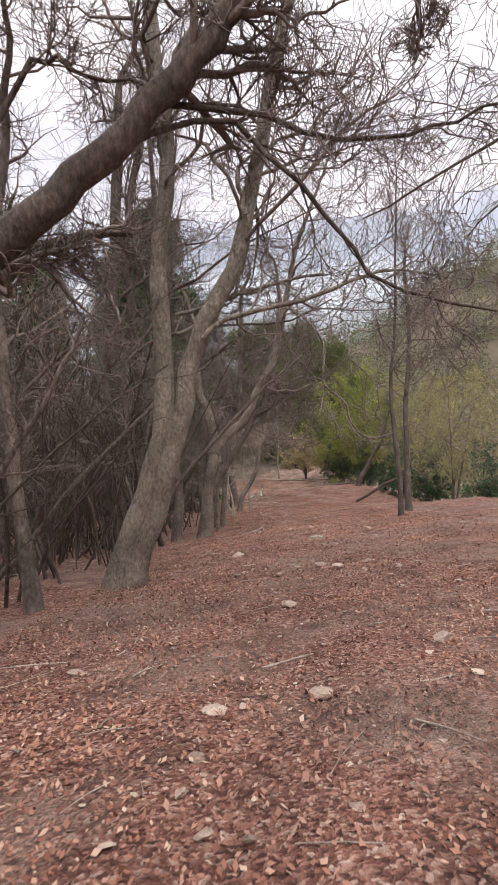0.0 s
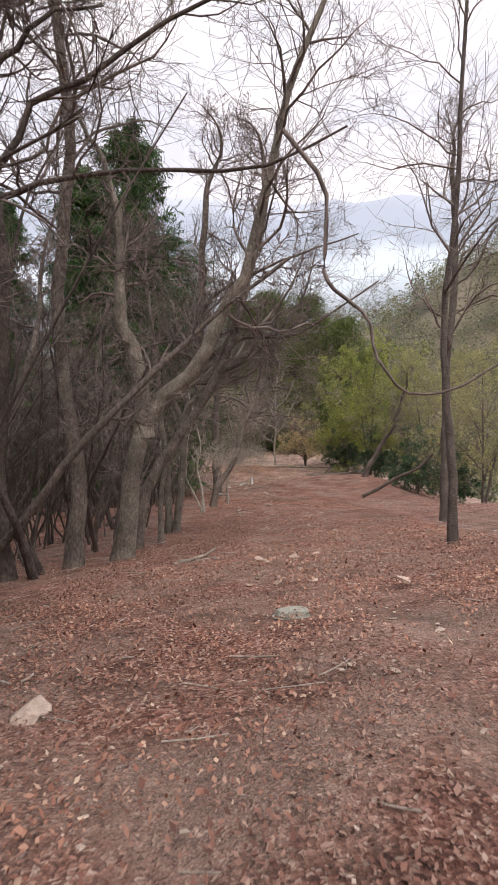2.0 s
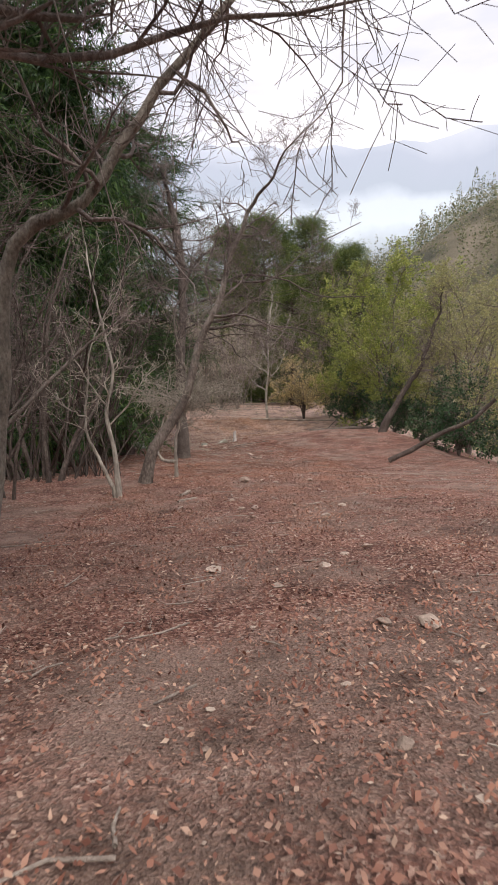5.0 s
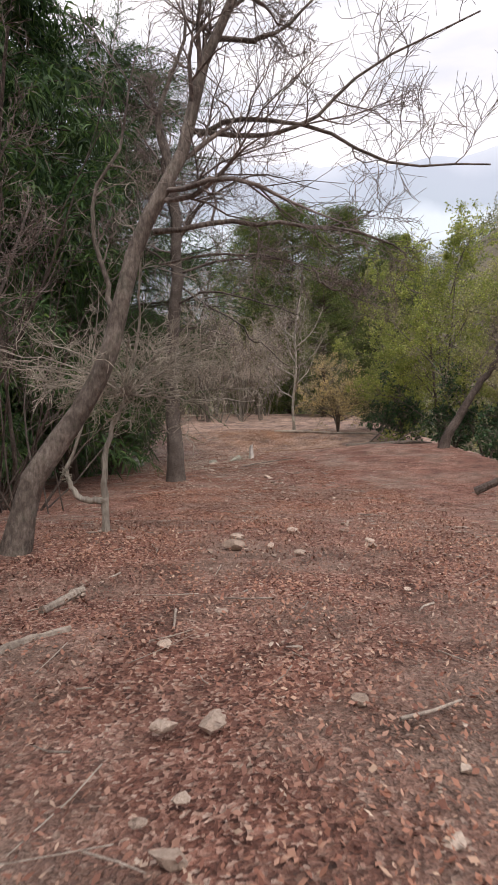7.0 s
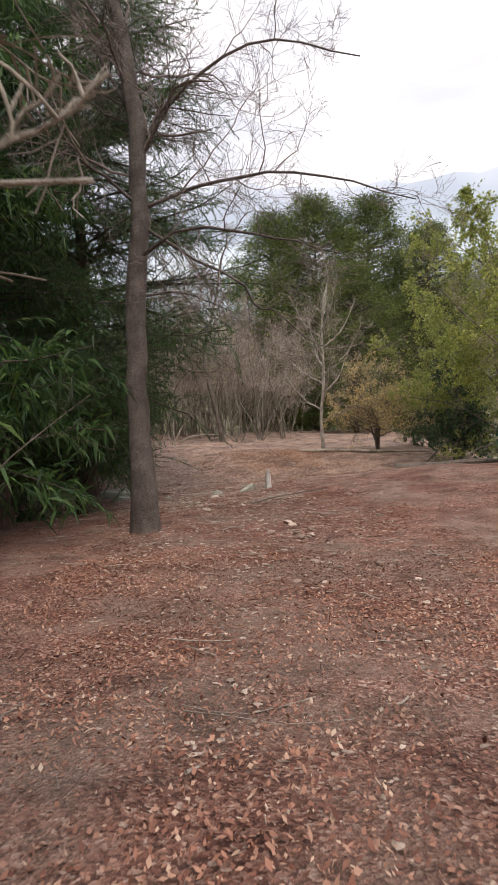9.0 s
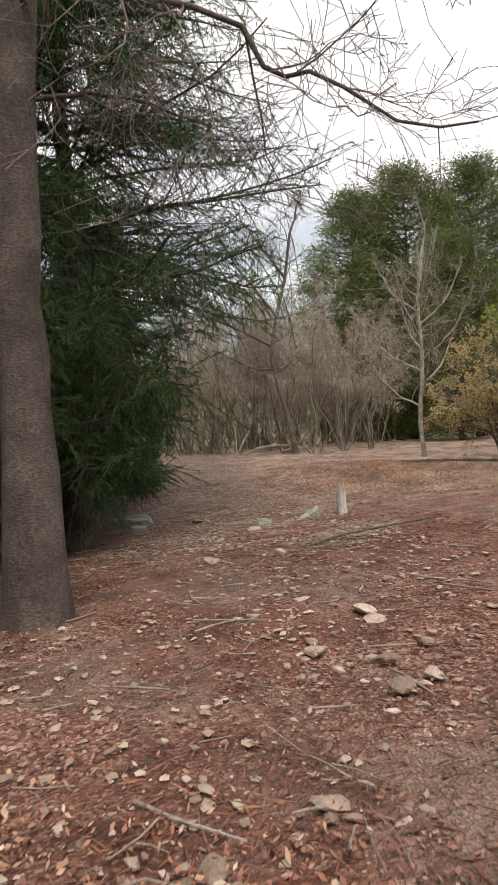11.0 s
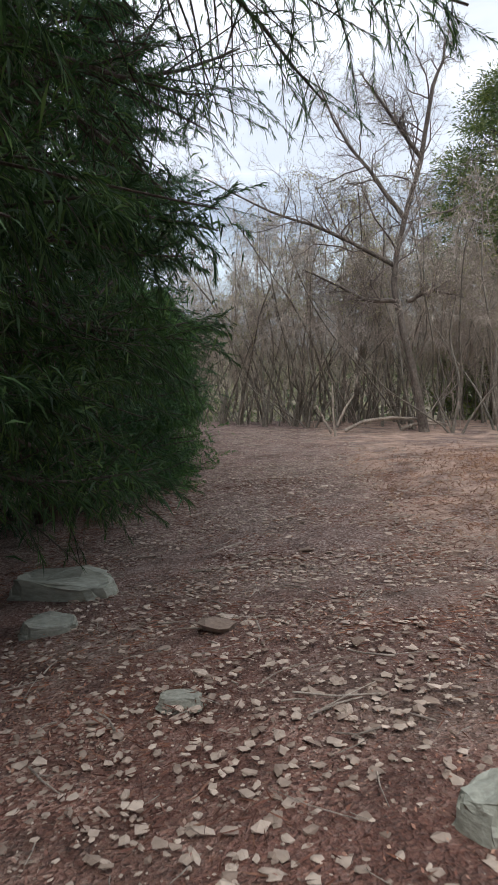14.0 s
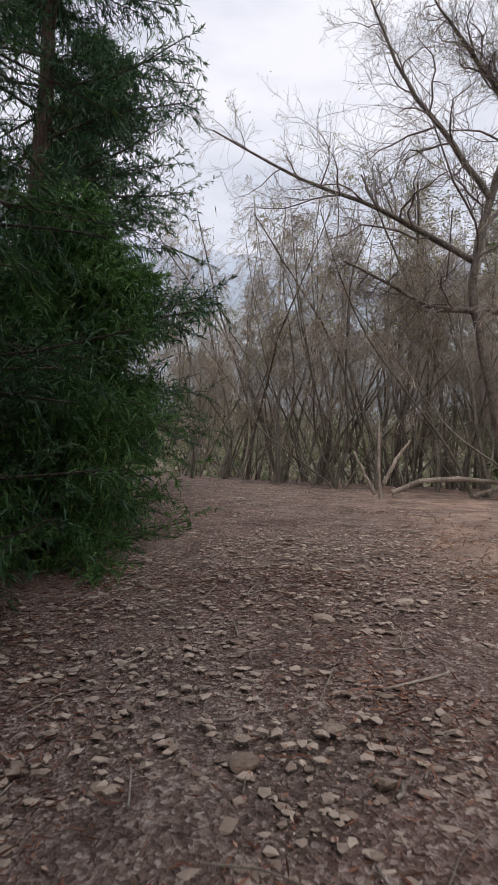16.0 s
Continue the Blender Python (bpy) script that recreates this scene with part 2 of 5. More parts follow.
M_CEDAR = bark("fibrous_red_brown_bark", (0.04, 0.025, 0.02), (0.11, 0.07, 0.055), (0.2, 0.145, 0.12), stretch=0.08, relief=0.8)
M_TWIG = bark("brown_twigs", (0.14, 0.112, 0.1), (0.26, 0.215, 0.193), (0.4, 0.345, 0.31))
M_TWIG_PALE = bark("pale_twigs", (0.3, 0.27, 0.22), (0.48, 0.44, 0.365), (0.62, 0.575, 0.49))
M_TWIG_PINK = bark("pinkish_grey_twigs", (0.32, 0.265, 0.225), (0.5, 0.43, 0.365), (0.66, 0.58, 0.5))
M_DEAD = bark("bleached_dead_wood", (0.22, 0.18, 0.15), (0.42, 0.36, 0.30), (0.6, 0.54, 0.47), stretch=0.15)
M_WHITE = bark("white_weathered_wood", (0.4, 0.36, 0.32), (0.74, 0.72, 0.69), (0.86, 0.85, 0.83), scale=0.45, stretch=0.2)
M_NEEDLE = foliage("cedar_needles", [(0.0, (0.02, 0.05, 0.02)), (0.4, (0.045, 0.105, 0.036)), (0.8, (0.085, 0.175, 0.052)), (1.0, (0.15, 0.25, 0.065))], through_light=0.35)
M_NEEDLE2 = foliage("fir_needles", [(0.0, (0.018, 0.055, 0.026)), (0.5, (0.045, 0.12, 0.05)), (1.0, (0.09, 0.2, 0.075))], through_light=0.25)
M_FRESH = foliage("bright_evergreen_leaves", [(0.0, (0.04, 0.12, 0.035)), (0.5, (0.085, 0.2, 0.055)), (1.0, (0.15, 0.29, 0.08))], through_light=0.3)
M_OLIVE = foliage("olive_needles", [(0.0, (0.06, 0.105, 0.03)), (0.5, (0.13, 0.19, 0.05)), (1.0, (0.25, 0.28, 0.08))], through_light=0.25)
M_SPRING = foliage("fresh_spring_leaves", [(0.0, (0.22, 0.29, 0.07)), (0.5, (0.38, 0.45, 0.12)), (1.0, (0.55, 0.58, 0.2))], through_light=0.5)
M_BUDS = foliage("yellow_green_buds", [(0.0, (0.33, 0.34, 0.14)), (0.5, (0.48, 0.48, 0.22)), (1.0, (0.6, 0.58, 0.32))], through_light=0.5)
M_OCHRE = foliage("ochre_young_leaves", [(0.0, (0.58, 0.46, 0.22)), (0.5, (0.74, 0.61, 0.33)), (1.0, (0.84, 0.73, 0.45))], through_light=0.5)
M_LEAF = foliage("fallen_brown_leaves", [(0.0, (0.12, 0.047, 0.034)), (0.25, (0.25, 0.106, 0.076)), (0.55, (0.36, 0.178, 0.13)), (0.86, (0.44, 0.26, 0.2)), (0.98, (0.56, 0.41, 0.33)), (1.0, (0.66, 0.54, 0.46))], rough=0.7, through_light=0.0)
M_FARWOOD = foliage("far_mixed_woods", [(0.0, (0.08, 0.12, 0.065)), (0.3, (0.16, 0.2, 0.1)), (0.55, (0.27, 0.28, 0.15)), (0.8, (0.36, 0.33, 0.24)), (1.0, (0.44, 0.4, 0.33))], through_light=0.35)
M_RUST = foliage("dead_cedar_needles", [(0.0, (0.09, 0.032, 0.022)), (0.5, (0.22, 0.088, 0.06)), (1.0, (0.36, 0.18, 0.12))], rough=0.8, through_light=0.0)
M_STRAW = foliage("dry_russet_grass", [(0.0, (0.22, 0.11, 0.07)), (0.5, (0.38, 0.22, 0.15)), (1.0, (0.5, 0.34, 0.24))], through_light=0.2)
M_STONE = stone_material("weathered_stone", (0.35, 0.29, 0.245), (0.66, 0.57, 0.5), (0.5, 0.43, 0.38), (1.2, 1.15, 1.08))
M_SLAB = stone_material("lichened_grey_green_stone", (0.26, 0.265, 0.225), (0.48, 0.49, 0.43), (0.85, 0.83, 0.8), (1.1, 1.1, 1.05))


# ---------------------------------------------------------------- shape of the land
PROFILE_Y = np.array([-19.4, -15.5, -11.6, -7.8, -3.9, 0, 3.9, 7.8, 11.6, 15.5, 19.4, 23.3, 27.2, 31, 34.9, 38.8, 42.7, 50])
PROFILE_Z = np.array([1.45, 1.27, 1.09, 0.92, 0.61, 0.23, -0.02, -0.2, -0.65, -0.82, -0.83, -1.15, -1.19, -0.86, -0.47, -0.19, 0.03, 0.3])
PROFILE_S = np.array([0.02, 0.026, 0.043, 0.057, 0.077, 0.049, 0.055, -0.021, 0.022, 0.028, 0.064, 0.129, 0.044, 0.072, 0.005, 0, 0, 0])
LINE_Y = np.array([-16.3, -12.3, -8.3, -1.0, 2.5, 5.7, 13.4, 17.5, 21.3, 25.0, 26.3, 30, 36])
LINE_X = np.array([-0.93, -0.23, 0.19, 0.85, 1.07, 1.12, 1.31, 0.52, -0.7, -1.89, -2.34, -3.7, -6.2])
FINE_Y = np.arange(-30, 70, 0.25)


def smoothed(values):
    f = np.interp(FINE_Y, PROFILE_Y, values)
    k = np.hanning(9)
    return np.convolve(np.pad(f, 4, mode="edge"), k / k.sum(), "valid")


FINE_Z, FINE_S = smoothed(PROFILE_Z), smoothed(PROFILE_S)


def step(v, a, b):
    u = np.clip((v - a) / (b - a), 0, 1)
    return u * u * (3 - 2 * u)


def line_x(y):
    return np.interp(y, LINE_Y, LINE_X)


def land(x, y):
    """Height of the ground."""
    x, y = np.asarray(x, float), np.asarray(y, float)
    off = np.clip(x - line_x(y), -7, 6)
    z = np.interp(y, FINE_Y, FINE_Z) + np.interp(y, FINE_Y, FINE_S) * off
    z = z - 0.10 * np.clip(-(x - line_x(y)) - 4, 0, 30) * (1 - step(y, 8, 16))
    z = z - 0.30 * np.clip(x - 7.0, 0, 45) - 0.22 * np.clip(y - 46, 0, 50)
    r = np.hypot(x, y)
    az = np.degrees(np.arctan2(x, y))
    top = np.interp(az, [-180, -60, -10, 0, 4, 8, 12, 16, 21, 40, 90, 180], [20, 25, 12, 16, 36, 54, 60, 68, 82, 100, 70, 20])
    ridge = top * step(r, 85, 270) * (1 - 0.55 * step(r, 300, 700)) + 9 * np.sin(x * 0.021 + 1) * np.sin(y * 0.017) * step(r, 120, 300)
    z = z + ridge + 14 * step(r, 70, 130)
    return z


def steps_out(a, b, fine, reach, grow_by=1.16):
    core = list(np.arange(a, b + 1e-6, fine))
    s, lo, hi = fine, [], []
    p = 0.0
    while p < reach:
        s *= grow_by
        p += s
        lo.append(a - p)
        hi.append(b + p)
    return np.array(lo[::-1] + core + hi)


def mesh_of(name, verts, faces, mat, smooth=True):
    """A mesh from arrays; faces all have the same number of corners."""
    me = bpy.data.meshes.new(name)
    verts, faces = np.asarray(verts, np.float32), np.asarray(faces, np.int32)
    me.vertices.add(len(verts))
    me.vertices.foreach_set("co", verts.ravel())
    k = faces.shape[1]
    me.loops.add(faces.size)
    me.loops.foreach_set("vertex_index", faces.ravel())
    me.polygons.add(len(faces))
    me.polygons.foreach_set("loop_start", np.arange(0, faces.size, k, dtype=np.int32))
    me.polygons.foreach_set("use_smooth", np.full(len(faces), smooth))
    me.update(calc_edges=True)
    me.materials.append(mat)
    return me


def part(name, me, parent, label=""):
    ob = new(name, me)
    ob.parent = parent
    return tagged(ob, label)


def build_ground():
    gx, gy = steps_out(-5.5, 7.5, 0.14, 2600), steps_out(-17, 40, 0.14, 2600)
    X, Y = np.meshgrid(gx, gy)
    Z = land(X, Y)
    near = 1 - step(np.hypot(X, Y - 10), 40, 60)
    rng = np.random.default_rng(5)
    bumps = np.zeros_like(Z)
    for i in range(26):
        k = rng.uniform(1.2, 9) * np.array([np.cos(a := rng.uniform(0, 6.28)), np.sin(a)])
        bumps += np.sin(X * k[0] + Y * k[1] + rng.uniform(0, 6.28)) * 0.011 / np.hypot(*k) ** 0.8
    Z = Z + bumps * near
    # two shallow wheel-worn hollows along the way
    o = X - line_x(Y)
    Z = Z - 0.025 * near * (np.exp(-((o + 0.35) / 0.16) ** 2) + np.exp(-((o - 0.75) / 0.2) ** 2)) * step(-Y, -40, 2)
    n, m = X.shape
    idx = np.arange(n * m).reshape(n, m)
    f = np.stack([idx[:-1, :-1], idx[:-1, 1:], idx[1:, 1:], idx[1:, :-1]], -1).reshape(-1, 4)
    ob = new("ground", mesh_of("ground", np.stack([X, Y, Z], -1).reshape(-1, 3), f, M_GROUND))
    return tagged(ob, "forest track of brown leaf litter, soil and small stones", "ground", kind="structure")


ground = build_ground()


# ---------------------------------------------------------------- branches
def unit(v):
    return v / np.maximum(np.linalg.norm(v, axis=-1, keepdims=True), 1e-9)


def tubes(paths, radii, sides):
    """Verts and quads of round limbs: paths (N, n, 3), radii (N, n)."""
    N, n, _ = paths.shape
    t = np.empty_like(paths)
    t[:, 1:-1] = paths[:, 2:] - paths[:, :-2]
    t[:, 0], t[:, -1] = paths[:, 1] - paths[:, 0], paths[:, -1] - paths[:, -2]
    t = unit(t)
    ref = np.where(np.abs(t[..., 2:3]) > 0.9, np.array([1.0, 0, 0]), np.array([0, 0, 1.0]))
    ref = np.broadcast_to(ref[:, :1], t.shape)
    u = unit(np.cross(t, ref))
    w = np.cross(t, u)
    a = np.arange(sides) * 2 * np.pi / sides
    ring = u[:, :, None] * np.cos(a)[:, None] + w[:, :, None] * np.sin(a)[:, None]
    v = paths[:, :, None] + ring * radii[:, :, None, None]
    idx = np.arange(N * n * sides).reshape(N, n, sides)
    nx = np.roll(idx, -1, axis=2)
    f = np.stack([idx[:, :-1], nx[:, :-1], nx[:, 1:], idx[:, 1:]], -1).reshape(-1, 4)
    return v.reshape(-1, 3), f


def joined(pieces):
    vs, fs, base = [], [], 0
    for v, f in pieces:
        vs.append(v)
        fs.append(f + base)
        base += len(v)
    return np.concatenate(vs), np.concatenate(fs)


def sprout(rng, paths, radii, per, start, angle, ratio, nseg, wiggle=0.18, up=0.05, thin=0.55, flat=0.0, tip=0.25):
    """Child limbs along parent limbs."""
    N, n, _ = paths.shape
    u = start + (1 - start) * (np.arange(per) + rng.random((N, per))) / per
    s = np.clip(u, 0, 0.999) * (n - 1)
    i = s.astype(int)
    fr = (s - i)[..., None]
    row = np.arange(N)[:, None]
    p0, p1 = paths[row, i], paths[row, i + 1]
    pos = p0 + (p1 - p0) * fr
    tan = unit(p1 - p0)
    r0 = radii[row, i] + (radii[row, i + 1] - radii[row, i]) * fr[..., 0]
    L = np.linalg.norm(np.diff(paths, axis=1), axis=-1).sum(1)[:, None]
    length = L * ratio * rng.uniform(0.5, 1.25, (N, per)) * (1.2 - 0.65 * u)
    side = rng.normal(size=(N, per, 3))
    side[..., 2] *= 1 - flat
    side = unit(side - (side * tan).sum(-1, keepdims=True) * tan)
    ang = np.radians(angle) * rng.uniform(0.65, 1.3, (N, per, 1))
    d = unit(tan * np.cos(ang) + side * np.sin(ang)).reshape(-1, 3)
    pos, length = pos.reshape(-1, 3), length.reshape(-1, 1)
    r = np.minimum(r0.reshape(-1) * thin, 1.0)
    out = [pos]
    for k in range(nseg):
        d = unit(d + rng.normal(scale=wiggle, size=d.shape) + np.array([0, 0, up]))
        out.append(out[-1] + d * length / nseg)
    rad = r[:, None] * np.linspace(1, tip, nseg + 1)[None]
    return np.stack(out, 1), np.maximum(rad, 0.002)


def curve_through(points, n, rng, rough=0.0):
    p = np.array(points, float)
    q = np.concatenate([2 * p[:1] - p[1:2], p, 2 * p[-1:] - p[-2:-1]])
    out = []
    for t in np.linspace(0, len(p) - 1 - 1e-6, n):
        i = int(t)
        f = t - i
        a, b, c, d = q[i], q[i + 1], q[i + 2], q[i + 3]
        out.append(0.5 * (2 * b + (c - a) * f + (2 * a - 5 * b + 4 * c - d) * f * f + (3 * b - a - 3 * c + d) * f ** 3))
    out = np.array(out)
    out[1:-1] += rng.normal(scale=rough, size=out[1:-1].shape)
    return out


def blades(pos, d, length, width, rng, droop=0.0):
    """Pointed leaves, each one folded piece of four corners."""
    N = len(pos)
    d = unit(d)
    side = unit(np.cross(d, rng.normal(size=(N, 3))))
    length, width = np.broadcast_to(length, N)[:, None], np.broadcast_to(width, N)[:, None]
    tip = pos + d * length
    tip[:, 2] -= droop * length[:, 0]
    mid = pos + d * length * 0.45 + np.cross(d, side) * width * 0.25
    v = np.stack([pos, mid + side * width / 2, tip, mid - side * width / 2], 1).reshape(-1, 3)
    return v, np.arange(4 * N).reshape(N, 4)


def root_flare(path, rad, amount=0.3):
    h = np.linalg.norm(path - path[0], axis=1)
    return rad * (1 + amount * np.exp(-h / (rad[0] * 3.0)))


def bare_tree(name, label, stems, limbs=(), seed=1, bark_mat=None, twig_mat=None, boughs=13, twigs=8, sprays=8, start=0.22,
              reach=0.5, up=0.05, fine=0.42, buds=None, group="", rooted=1, droop=0.0, wig=0.4, vines=(), spray_bits=2, limb_boughs=9):
    """A leafless tree: rooted stems, main limbs, and three orders of twigs."""
    rng = np.random.default_rng(seed)
    bark_mat, twig_mat = bark_mat or M_BARK, twig_mat or M_TWIG
    b = stems[0][2][0]
    base = Vector((b[0], b[1], float(land(b[0], b[1])) - 0.03))
    tree = tagged(new(name), label, "tree", group)
    tree.location = base
    o = np.array(base)
    trunk_v, par_p, par_r = [], [], []
    for k, (r0, r1, pts) in enumerate(stems):
        p = curve_through(pts, 18, rng, r0 * 0.10)
        if k < rooted:
            p[0, 2] = float(land(p[0, 0], p[0, 1])) - 0.12
        r = 0.74 * (r0 + (r1 - r0) * np.linspace(0, 1, 18) ** 0.85)
        if k < rooted:
            r = root_flare(p, r)
        r = r * (1 + rng.normal(scale=0.04, size=18))
        trunk_v.append(tubes((p - o)[None], r[None], 11))
        par_p.append(p[6:] - o)
        par_r.append(r[6:])
        # the tapering top above the drawn part
        d0 = unit(p[-1] - p[-3])
        q = [p[-1]]
        for _ in range(11):
            d0 = unit(d0 + rng.normal(scale=0.16, size=3) + np.array([0, 0, 0.06]))
            q.append(q[-1] + d0 * 0.16)
        if r1 > 0.009 and not group:
            q = np.array(q)
            rq = 0.74 * r1 * np.linspace(1, 0.2, 12)
            trunk_v.append(tubes((q - o)[None], rq[None], 7))
            par_p.append(q - o)
            par_r.append(rq)
    for k, me_pieces in enumerate(trunk_v):
        part("trunk" if k == 0 else "stem", mesh_of("stem", *me_pieces, bark_mat), tree)
    limb_v = []
    for r0, r1, pts in limbs:
        p = curve_through(pts, 12, rng, 0.012)
        r = 0.72 * (r0 + (r1 - r0) * np.linspace(0, 1, 12))
        part("limb", mesh_of("limb", *tubes((p - o)[None], r[None], 8), bark_mat), tree)
        limb_v.append((p - o, r))
    for r0, r1, pts in vines:
        p = curve_through(pts, 22, rng, 0.008)
        part("vine", mesh_of("vine", *tubes((p - o)[None], np.linspace(r0, r1, 22)[None], 7), twig_mat), tree)
    P, R = np.array(par_p), np.array(par_r)
    crown = []
    bp, br = sprout(rng, P, R, boughs, start, 56, reach, 8, wig * 0.75, up, 0.5, tip=0.08)
    if limb_v:
        lp, lr = np.array([p for p, _ in limb_v]), np.array([r for _, r in limb_v])
        lp2, lr2 = sprout(rng, lp, lr, limb_boughs, 0.15, 52, 0.45, 8, wig * 0.75, up, 0.5, tip=0.08)
        bp, br = np.concatenate([bp, lp2]), np.concatenate([br, lr2])
    br = np.clip(br, 0.0028, 0.021)
    crown.append(tubes(bp[:, ::2], br[:, ::2], 4) if group else tubes(bp, br, 5))
    tp, tr = sprout(rng, bp, br, twigs, 0.12, 50, fine + 0.2, 4, wig * 0.8, up - droop, 0.55)
    tr = np.maximum(tr, 0.003)
    crown.append(tubes(tp, tr, 3))
    sp, sr = sprout(rng, tp, tr, sprays, 0.05, 48, fine + 0.2, spray_bits, wig * 0.9, up - droop * 1.4, 0.6)
    sr = np.maximum(sr, 0.002)
    if group:
        crown.append(blades(sp[:, 0], sp[:, -1] - sp[:, 0], np.linalg.norm(sp[:, -1] - sp[:, 0], axis=1), 0.011, rng, droop=droop * 0.5))
    else:
        crown.append(tubes(sp, sr, 3))
    tagged(part("crown", mesh_of("crown", *joined(crown), twig_mat), tree), kind="stuff")
    if buds:
        mat, count, size = buds
        src = np.concatenate([sp[:, 1:].reshape(-1, 3), tp[:, 2:].reshape(-1, 3)])
        at_ = src[rng.integers(0, len(src), count)] + rng.normal(scale=0.03, size=(count, 3))
        tagged(part("foliage", mesh_of("foliage", *blades(at_, rng.normal(size=(count, 3)) + [0, 0, -0.2], size * rng.uniform(0.6, 1.3, count), size * 0.55, rng), mat), tree), kind="stuff")
    return tree


def grown_stem(rng, x, y, h, lean=(0, 0), r=0.07, n=6, bend=0.12):
    p, out = np.array([x, y, float(land(x, y))]), []
    d = unit(np.array([lean[0], lean[1], 1.0]))
    for i in range(n):
        out.append(tuple(p))
        d = unit(d + rng.normal(scale=bend, size=3) * np.array([1, 1, 0.3]) + np.array([0, 0, 0.05]))
        p = p + d * h / (n - 1)
    return (r, r * 0.3, out)


# ---------------------------------------------------------------- trees beside the first stretch
bare_tree("twin_trunk_tree", "twin-stemmed tree with pale lichened bark, leaning, leafless", [(0.169, 0.087, [(-2.24, -9.89, 0.9), (-1.91, -9.9, 1.7), (-1.68, -9.91, 2.39), (-1.6, -9.92, 3.44), (-1.59, -9.93, 4.31), (-1.48, -9.94, 5.47), (-1.58, -9.94, 6.47), (-1.59, -9.95, 7.29)]),
     (0.169, 0.087, [(-2.09, -9.89, 0.92), (-1.7, -9.91, 1.81), (-1.43, -9.92, 2.73), (-1.28, -9.93, 3.42), (-0.88, -9.94, 4.05), (-0.7, -9.95, 4.68), (-0.45, -9.97, 5.72), (-0.1, -9.99, 7.1)])],
    [(0.045, 0.011, [(-1.19, -10.09, 3.39), (-0.9, -10.1, 3.58), (-0.03, -10.12, 3.77), (0.43, -10.14, 3.94), (0.77, -10.15, 3.99), (1.79, -10.17, 3.83)]),
     (0.045, 0.011, [(-0.71, -10.11, 4.62), (-0.77, -10.11, 5.08), (-0.48, -10.12, 5.29)])]
    + [(0.036, 0.022, [(-1.53, -9.25, 3.82), (-1.36, -9.25, 3.87), (-1.08, -9.26, 3.95), (-0.81, -9.26, 4.04), (-0.53, -9.26, 4.09), (-0.2, -9.27, 4.19), (0.19, -9.27, 4.22)]),
     (0.036, 0.022, [(-1.53, -9.25, 3.6), (-1.36, -9.25, 3.66), (-1.11, -9.25, 3.84), (-0.92, -9.26, 4.01), (-0.53, -9.26, 4.07)])],
    seed=11, bark_mat=M_PALE, rooted=2, start=0.45)
bare_tree("leaning_tree", "dark leafless tree leaning over the track", [(0.17, 0.13, [(-4.4, -14.6, 0.9), (-3.9, -14.2, 1.7), (-3.2, -13.8, 2.6), (-2.6, -13.4, 3.0)])]
    + [(0.131, 0.082, [(-2.76, -13.25, 2.79), (-2.03, -13.27, 3.3), (-1.68, -13.28, 3.59), (-1.31, -13.29, 3.93), (-1.02, -13.3, 4.22), (-0.79, -13.31, 4.48), (-0.52, -13.32, 4.86)])],
    [(0.026, 0.009, [(-1.18, -13.2, 4.02), (-0.84, -13.21, 3.99), (-0.45, -13.21, 3.83), (-0.05, -13.22, 3.8), (0.24, -13.23, 3.87), (0.52, -13.24, 3.96)]),
     (0.026, 0.009, [(-1.53, -13.19, 3.77), (-1.18, -13.2, 3.88), (-0.9, -13.2, 3.94), (-0.68, -13.21, 3.76), (-0.46, -13.21, 3.52), (-0.3, -13.21, 3.28), (-0.17, -13.22, 3.11), (0.08, -13.22, 2.98), (0.42, -13.23, 2.91)]),
     (0.026, 0.009, [(-2.15, -13.17, 3.8), (-1.88, -13.18, 4.24), (-1.74, -13.19, 4.26), (-1.57, -13.19, 4.17), (-1.23, -13.2, 4.09)]),
     (0.026, 0.009, [(0.1, -13.24, 4.66), (0.09, -13.23, 4.32), (0.07, -13.23, 4.18)])], seed=12, bark_mat=M_DARK, start=0.25)
bare_tree("slim_tree", "slim grey leafless tree at the edge of the wood", [(0.1, 0.055, [(-2.76, -10.77, 0.93), (-2.84, -10.78, 1.58), (-2.9, -10.78, 2.34), (-2.94, -10.79, 3.09), (-2.97, -10.79, 4.09), (-2.83, -10.8, 5.09)])], [(0.042, 0.017, [(-2.95, -11.64, 1.92), (-2.68, -11.65, 2.18), (-2.41, -11.66, 2.57), (-2.14, -11.67, 2.98), (-2, -11.67, 3.31)])], seed=13)
bare_tree("edge_tree", "tall dark leafless tree with long side limbs", [(0.224, 0.123, [(-3.16, -4.32, 0.36), (-3.2, -4.32, 2.03), (-3.13, -4.32, 3.47), (-3.17, -4.33, 4.92), (-3.04, -4.33, 6.37), (-2.97, -4.33, 7.81), (-2.87, -4.33, 8.9)])], [(0.056, 0.016, [(-2.93, -5.03, 3.95), (-2.33, -5.04, 4.26), (-1.8, -5.04, 4.42), (-0.81, -5.06, 4.53), (0.12, -5.07, 4.54), (0.98, -5.09, 4.92)]),
     (0.056, 0.016, [(-2.93, -5.03, 3.88), (-2.19, -5.04, 4.66), (-1.98, -5.04, 5.18), (-1.58, -5.05, 5.3), (-0.98, -5.06, 5.75), (-0.44, -5.07, 6.04), (0.02, -5.07, 6.26), (0.95, -5.09, 6.7)]),
     (0.056, 0.016, [(-2.84, -5.03, 5.13), (-2.3, -5.04, 5.52), (-1.83, -5.05, 5.97), (-1.3, -5.05, 6.06)])], seed=14, bark_mat=M_DARK)
